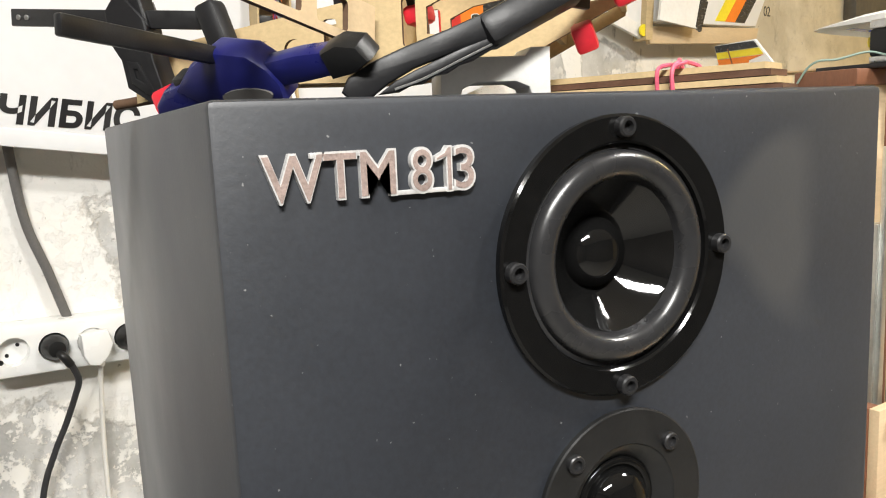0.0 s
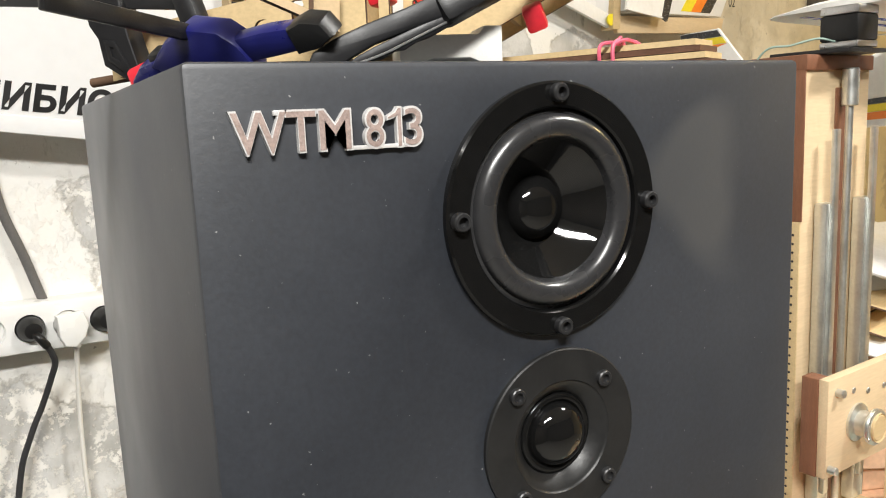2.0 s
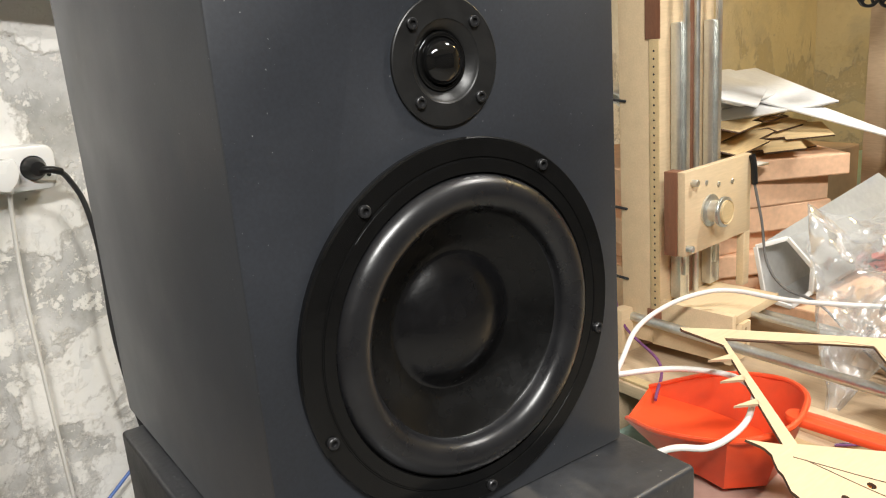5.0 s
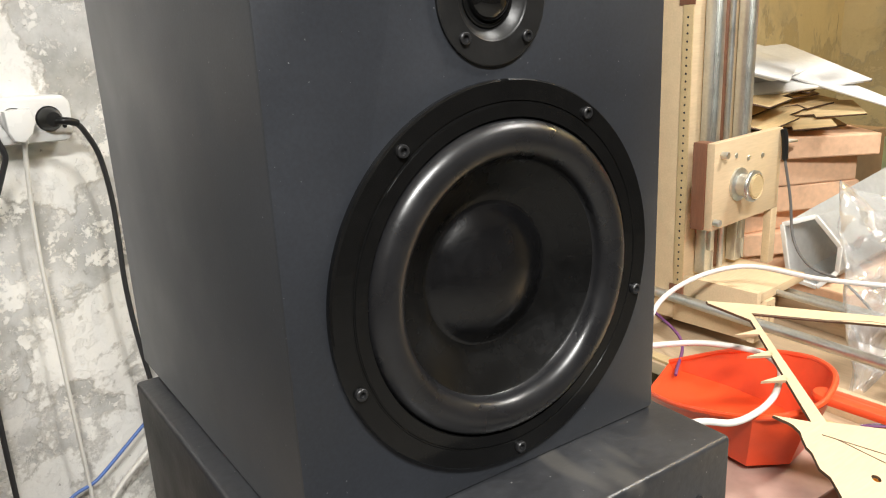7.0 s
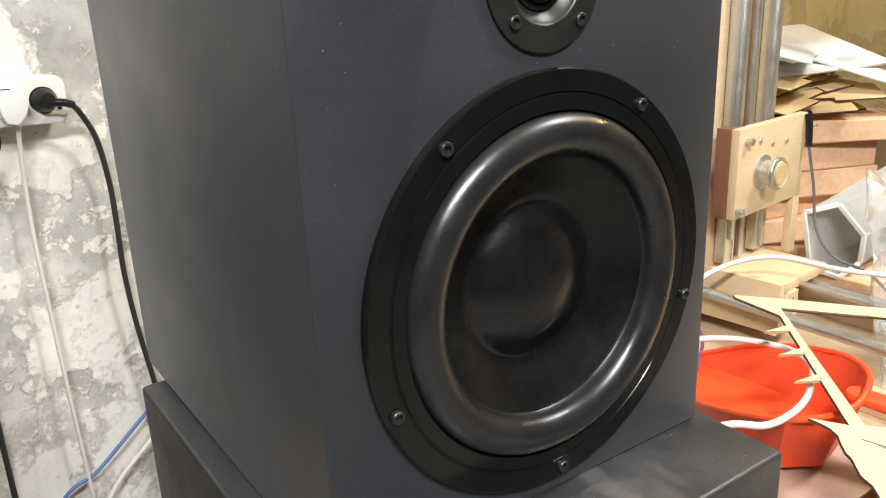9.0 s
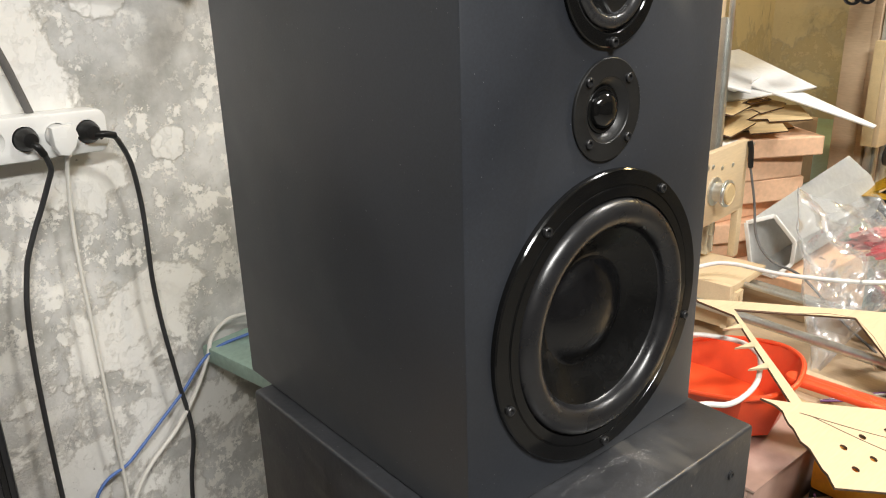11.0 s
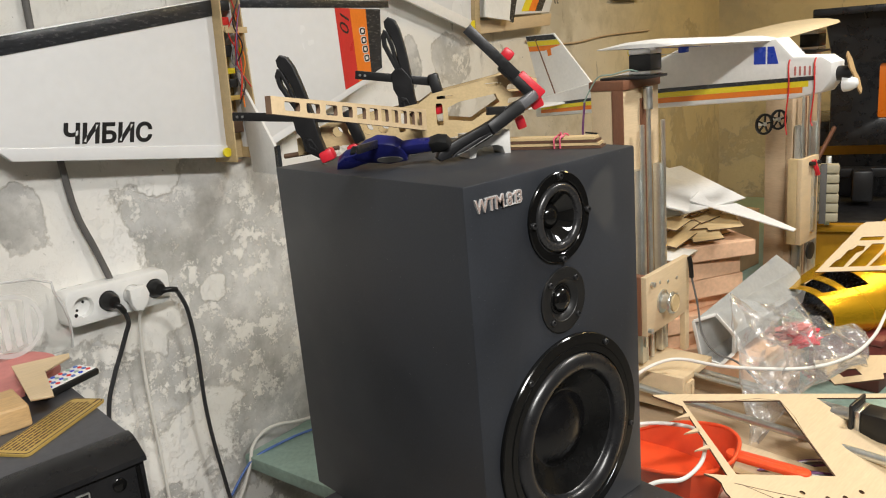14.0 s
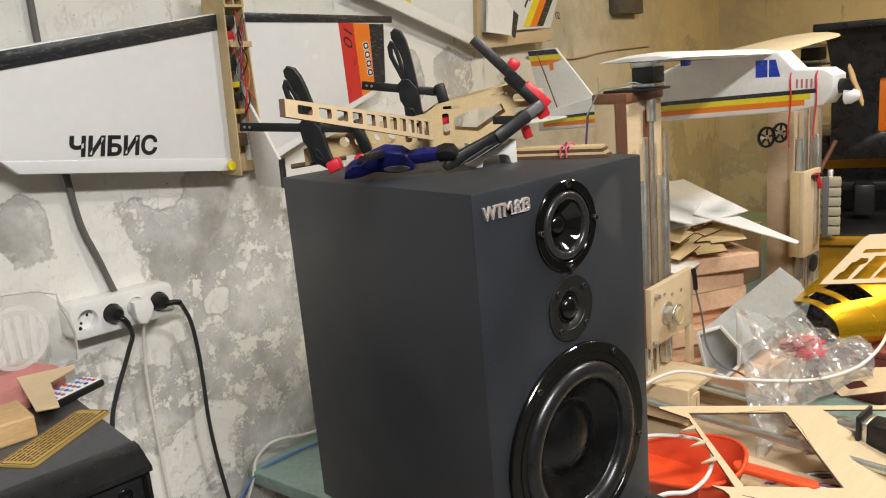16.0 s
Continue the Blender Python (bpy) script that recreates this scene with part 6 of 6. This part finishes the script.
def folded(u, v, waves):
    """Height of a film with sharp straight folds at u, v."""
    u, v = u + 0.05 * noise.noise(Vector((u * 5, v * 5, 1.0))), v + 0.05 * noise.noise(Vector((u * 5, v * 5, 7.0)))
    return sum(h * abs(((u * a + v * b + c) % 1.0) - 0.5) for a, b, c, h in waves)


def film_sheet(seed, bulge, n=80):
    """One side of the bag: a hanging film, wide at the top, that runs down to a point."""
    pick = random.Random(seed)
    waves = [(pick.uniform(2, 5), pick.uniform(-2.5, 2.5), pick.random(), 0.034) for _ in range(3)]
    waves += [(pick.uniform(-11, 11), pick.uniform(-9, 9), pick.random(), 0.0050) for _ in range(5)]
    tl, tr_, bl, br_ = Vector((0.965, 0.435, 1.098)), Vector((1.150, 0.215, 1.060)), Vector((0.780, 0.300, 0.875)), Vector((0.985, 0.150, 0.915))
    out = (tr_ - tl).cross(bl - tl).normalized()
    bm = bmesh.new()
    rows = []
    for i in range(n + 1):
        v = i / n
        wob = 0.025 * noise.noise(Vector((v * 6, seed, 0)))
        u0 = 0.03 + wob + 0.03 * v
        u1 = (1.0 - 0.05 * (1 - v)) if v < 0.42 else 1.0 - 0.86 * ((v - 0.42) / 0.58) ** 0.75
        row = []
        for k in range(n + 1):
            g = k / n
            u = u0 + (u1 + 0.03 * noise.noise(Vector((v * 9, 3, seed))) - u0) * g
            top = -0.022 * (1 - v) * math.sin(u * 7) ** 2 - 0.09 * (1 - v) * max(0.0, u - 0.35)
            q = tl.lerp(tr_, u).lerp(bl.lerp(br_, u), v) + Vector((0, 0, top))
            puff = math.sin(math.pi * min(max(g, 0), 1)) ** 0.6 * math.sin(math.pi * (0.12 + 0.80 * v))
            row.append(bm.verts.new(q + out * (bulge * puff + (folded(u, v * 1.2, waves) - 0.030) * (0.55 + 0.45 * puff))))
        rows.append(row)
    for a, b in zip(rows, rows[1:]):
        for k in range(n):
            bm.faces.new((a[k], a[k + 1], b[k + 1], b[k]))
    return bm


bag = empty("plastic_bag", Matrix(), label="crumpled clear plastic bag with red scraps inside", category="bag")
part("film", film_sheet(4, 0.035), M_BAG, bag, "creased clear film", 14)
part("film", film_sheet(9, -0.035), M_BAG, bag, "creased clear film", 14)
for k in range(7):
    part("scrap", crumple((0.995 + 0.04 * rnd.random(), 0.285 + 0.05 * rnd.random(), 1.00 + 0.04 * rnd.random()), (0.030, 0.012, 0.014), 3.0 + k, (0.5, -0.86, 0.2)), (M_PINK, M_PINK, M_REDPAD, M_CABLE_G)[k % 4], bag, smooth=25)

# ---- dustpan and what lies round it ----
pan = empty("dustpan", Matrix(), label="bright red-orange plastic dustpan lying on a wooden box", category="dustpan")
rim = [(0.597, 0.443), (0.687, 0.482), (0.715, 0.400), (0.717, 0.315), (0.688, 0.262), (0.642, 0.234), (0.588, 0.225), (0.540, 0.258), (0.548, 0.350)]
low = [(0.602, 0.440), (0.682, 0.474), (0.694, 0.396), (0.694, 0.320), (0.672, 0.280), (0.638, 0.258), (0.596, 0.250), (0.560, 0.275), (0.567, 0.355)]
zr = [0.884, 0.884, 0.920, 0.942, 0.952, 0.955, 0.953, 0.946, 0.918]
bm = bmesh.new()
rv = [bm.verts.new((x, y, zz)) for (x, y), zz in zip(rim, zr)]
lv = [bm.verts.new((x, y, 0.8795)) for x, y in low]
bm.faces.new(lv)
for i in range(1, len(rim)):
    j = (i + 1) % len(rim)
    if j == 1:
        continue
    bm.faces.new((lv[i], lv[j], rv[j], rv[i]))
bm.faces.new((lv[0], rv[0], rv[1], lv[1]))
bmesh.ops.recalc_face_normals(bm, faces=bm.faces)
bmesh.ops.solidify(bm, geom=bm.faces, thickness=-0.003)
part("tray", bm, M_PAN, pan, smooth=35)
part("rim", tube([(x, y, zz) for (x, y), zz in list(zip(rim, zr))[1:]] + [(*rim[0], zr[0])], 0.0035, 8, 4), M_PAN, pan)
hm = axes((0.640, 0.240, 0.944), (0.034, -0.130, -0.012), (-1, 0, 0.15))
part("handle", plate(rounded(-0.010, -0.014, 0.112, 0.012, 0.010, 5), 0.010, hm, [rounded(0.084, -0.005, 0.102, 0.002, 0.003)], bevel=0.004), M_PAN, pan)
M_CRATE = mat("pinkish_laminate", (0.40, 0.26, 0.21), 0.45, vary=0.12, scale=14, bump=0.08)
crate = empty("wooden_box", Matrix(), label="closed pinkish brown wooden box standing on the workbench", category="box")
for lo, hi in (((0.490, 0.205, TOP), (0.680, 0.213, 0.864)), ((0.490, 0.340, TOP), (0.680, 0.348, 0.864)), ((0.490, 0.213, TOP), (0.498, 0.340, 0.864)), ((0.672, 0.213, TOP), (0.680, 0.340, 0.864)), ((0.575, 0.213, TOP), (0.582, 0.340, 0.855))):
    part("panel", boxm(lo, hi, 0.001), (M_CRATE, M_BROWN)[lo[0] == 0.575], crate)
part("panel", boxm((0.498, 0.213, TOP), (0.672, 0.340, TOP + 0.005)), M_CRATE, crate)
part("lid", boxm((0.488, 0.203, 0.864), (0.682, 0.350, 0.868), 0.001), M_CRATE, crate)
plank = link("plank", boxm((0.470, 0.08, TOP), (0.690, 0.198, TOP + 0.016), 0.002), M_PALEPLY)
tagged(plank, label="pale plank lying on the workbench before the box", category="plank")

# cut plywood sheet, tilted against the machine
PM = axes((0, 0, 0.8954), (1, 0, 0), (0, 1, 0.3096))
q = math.sqrt(1 + 0.3096 ** 2)


def tilted(rows):
    return [(x, y * q) for x, y in rows]


jag = random.Random(11)
edge = [(0.524, 0.228), (0.530, 0.215)]
for k in range(14):
    t = k / 13
    edge.append((0.528 - 0.056 * t + 0.006 * jag.random(), 0.208 - 0.098 * t + 0.004 * jag.random()))
outl = [(0.624, 0.383), (0.674, 0.354), (0.830, 0.257), (0.984, 0.161), (1.10, 0.09), (1.098, 0.078), (0.980, 0.150), (0.880, 0.212), (0.862, 0.107), (0.835, -0.02), (0.73, -0.12), (0.566, -0.020), (0.463, 0.058), (0.464, 0.064), (0.574, 0.012), (0.580, 0.034)]
outl += edge[::-1] + [(0.552, 0.205), (0.642, 0.336), (0.622, 0.379)]
win = [(0.655, 0.344), (0.812, 0.247), (0.700, 0.104), (0.566, 0.198)]
dots = [circle(x, y * q, 0.0043, 12) for x, y in ((0.578, 0.131), (0.617, 0.119), (0.540, 0.135), (0.555, 0.108), (0.600, 0.092), (0.520, 0.112), (0.640, 0.090), (0.630, 0.062), (0.590, 0.060), (0.665, 0.075), (0.700, 0.065), (0.545, 0.075), (0.672, 0.040), (0.72, 0.03))]
ply = empty("plywood_sheet", Matrix(), label="jagged laser-cut plywood sheet with round holes leaning over the dustpan", category="plywood sheet")
burn(part("sheet", plate(tilted(outl), 0.0032, PM, [tilted(win)] + dots), M_PALEPLY, ply), PM.col[2].to_3d())
part("burnt_edge", tube([PM @ Vector((x, y * q, 0)) for x, y in ((0.655, 0.344), (0.733, 0.2955), (0.812, 0.247), (0.756, 0.1755), (0.700, 0.104))], 0.0019, 6, 2), M_BURNT, ply, "burnt cut edge")
for k, (x, y) in enumerate(((0.632, 0.322), (0.612, 0.292), (0.590, 0.260))):
    part("tooth", plate(tilted([(x, y), (x - 0.032, y + 0.004), (x - 0.002, y - 0.008)]), 0.0032, PM), M_PALEPLY, ply)
for k, rows in enumerate((((0.545, 0.190), (0.60, 0.120), (0.66, 0.06), (0.72, 0.0)), ((0.552, 0.182), (0.58, 0.11), (0.62, 0.04)))):
    part("pencil_line", tube([PM @ Vector((x, y * q, 0.0017)) for x, y in rows], 0.0006, 5, 5), M_BURNT, ply)

off_m = axes((1.02, 0.235, 0.930), (0.30, -0.16, 0.0), (0.16, 0.30, 0.02))
torn = link("plywood_offcut", plate([(0.0, 0.0), (0.10, -0.015), (0.115, 0.004), (0.19, -0.008), (0.30, -0.03), (0.30, 0.02), (0.13, 0.085), (0.03, 0.10)], 0.003, off_m, [[(0.035, 0.018), (0.075, 0.014), (0.082, 0.040), (0.040, 0.052)]]), M_PALEPLY)
burn(torn, off_m.col[2].to_3d())
tagged(torn, label="torn plywood offcut with burnt edges lying on the machine", category="offcut")
stay = link("plywood_strip", bar((0.905, 0.075, 0.915), (0.78, 0.20, 0.925), 0.012, 0.003, (0, 0, 1)), M_PALEPLY)
tagged(stay, label="narrow plywood strip lying across the steel rods", category="offcut")
amp = empty("finned_amplifier", Matrix(), label="grey finned aluminium amplifier case on the workbench", category="amplifier")
am = axes((0.500, 0.100, TOP), (0.17, -0.13, 0), (0.13, 0.17, 0))
part("case", boxm((0, 0, 0), (0.24, 0.12, 0.026), 0.003, am), M_SATIN, amp)
for k in range(14):
    part("fin", boxm((0.002, 0.004 + 0.0082 * k, 0.026), (0.238, 0.0075 + 0.0082 * k, 0.038), 0.0005, am), M_ALU, amp)
ybox = empty("tool_case", Matrix(), label="orange and black plastic tool case under the plywood", category="case")
part("base", boxm((0.600, 0.100, TOP + 0.016), (0.690, 0.190, 0.825), 0.006), M_SATIN, ybox)
part("lid", boxm((0.600, 0.100, 0.825), (0.690, 0.190, 0.868), 0.006), mat("orange_plastic", (0.80, 0.34, 0.02), 0.35), ybox, "orange lid")
pl2 = link("red_pliers", tube([(0.50, 0.135, TOP + 0.024), (0.53, 0.115, TOP + 0.024), (0.57, 0.10, TOP + 0.024)], 0.008, 8, 5), M_REDPAD)
tagged(pl2, label="red plier grip lying on the pale plank", category="pliers")


def loose(name, rows, r, material, label):
    ob = link(name, tube(rows, r, 10, 8), material, smooth=60)
    return tagged(ob, label=label, category="cable")


loose("white_tube", [(0.46, 0.42, 0.80), (0.52, 0.43, 0.90), (0.589, 0.445, 0.962), (0.65, 0.470, 0.985), (0.723, 0.480, 0.994), (0.79, 0.474, 0.996), (0.831, 0.450, 0.994), (0.857, 0.370, 0.990), (0.926, 0.262, 0.990), (1.02, 0.215, 0.992), (1.12, 0.205, 1.005), (1.22, 0.215, 1.03)], 0.0034, M_CABLE_W, "white cable arching over the clutter")
loose("white_tube", [(0.48, 0.48, 0.93), (0.52, 0.455, 0.955), (0.565, 0.422, 0.962), (0.610, 0.385, 0.966), (0.633, 0.352, 0.966), (0.645, 0.320, 0.964), (0.632, 0.290, 0.962), (0.600, 0.270, 0.960), (0.569, 0.257, 0.958), (0.535, 0.252, 0.956), (0.502, 0.256, 0.955), (0.469, 0.285, 0.952), (0.42, 0.34, 0.90), (0.40, 0.40, 0.80)], 0.0035, M_CABLE_W, "white cable looped over the dustpan")
for k in range(5):
    r2 = random.Random(20 + k)
    loose("loose_wire", [(0.56 + 0.02 * r2.random(), 0.10 + 0.02 * k, 0.806), (0.58 + 0.03 * r2.random(), 0.13 + 0.02 * r2.random(), 0.83), (0.60 + 0.03 * r2.random(), 0.17 + 0.02 * r2.random(), 0.82), (0.70, 0.16 + 0.03 * r2.random(), 0.90), (0.73 + 0.03 * r2.random(), 0.10, 0.905), (0.78, 0.13 + 0.04 * r2.random(), 0.90), (0.72, 0.24, 0.88)], 0.0018, (M_CABLE_P, M_CABLE_K, M_CABLE_G, M_CABLE_P, M_CABLE_W)[k], "thin coloured wires tangled on the machine base")
loose("loose_wire", [(0.785, 0.632, 1.50), (0.778, 0.634, 1.42), (0.783, 0.632, 1.25), (0.778, 0.634, 1.10), (0.780, 0.630, 0.98), (0.770, 0.60, 0.92), (0.73, 0.50, 0.90), (0.66, 0.45, 0.885)], 0.0022, M_CABLE_P, "purple and blue wires tied along the tower")
loose("motor_lead", [(0.838, 0.545, 1.552), (0.82, 0.555, 1.556), (0.80, 0.575, 1.550), (0.785, 0.60, 1.545), (0.780, 0.630, 1.50)], 0.0013, M_GREEN, "coloured motor wires hanging from the tower top")
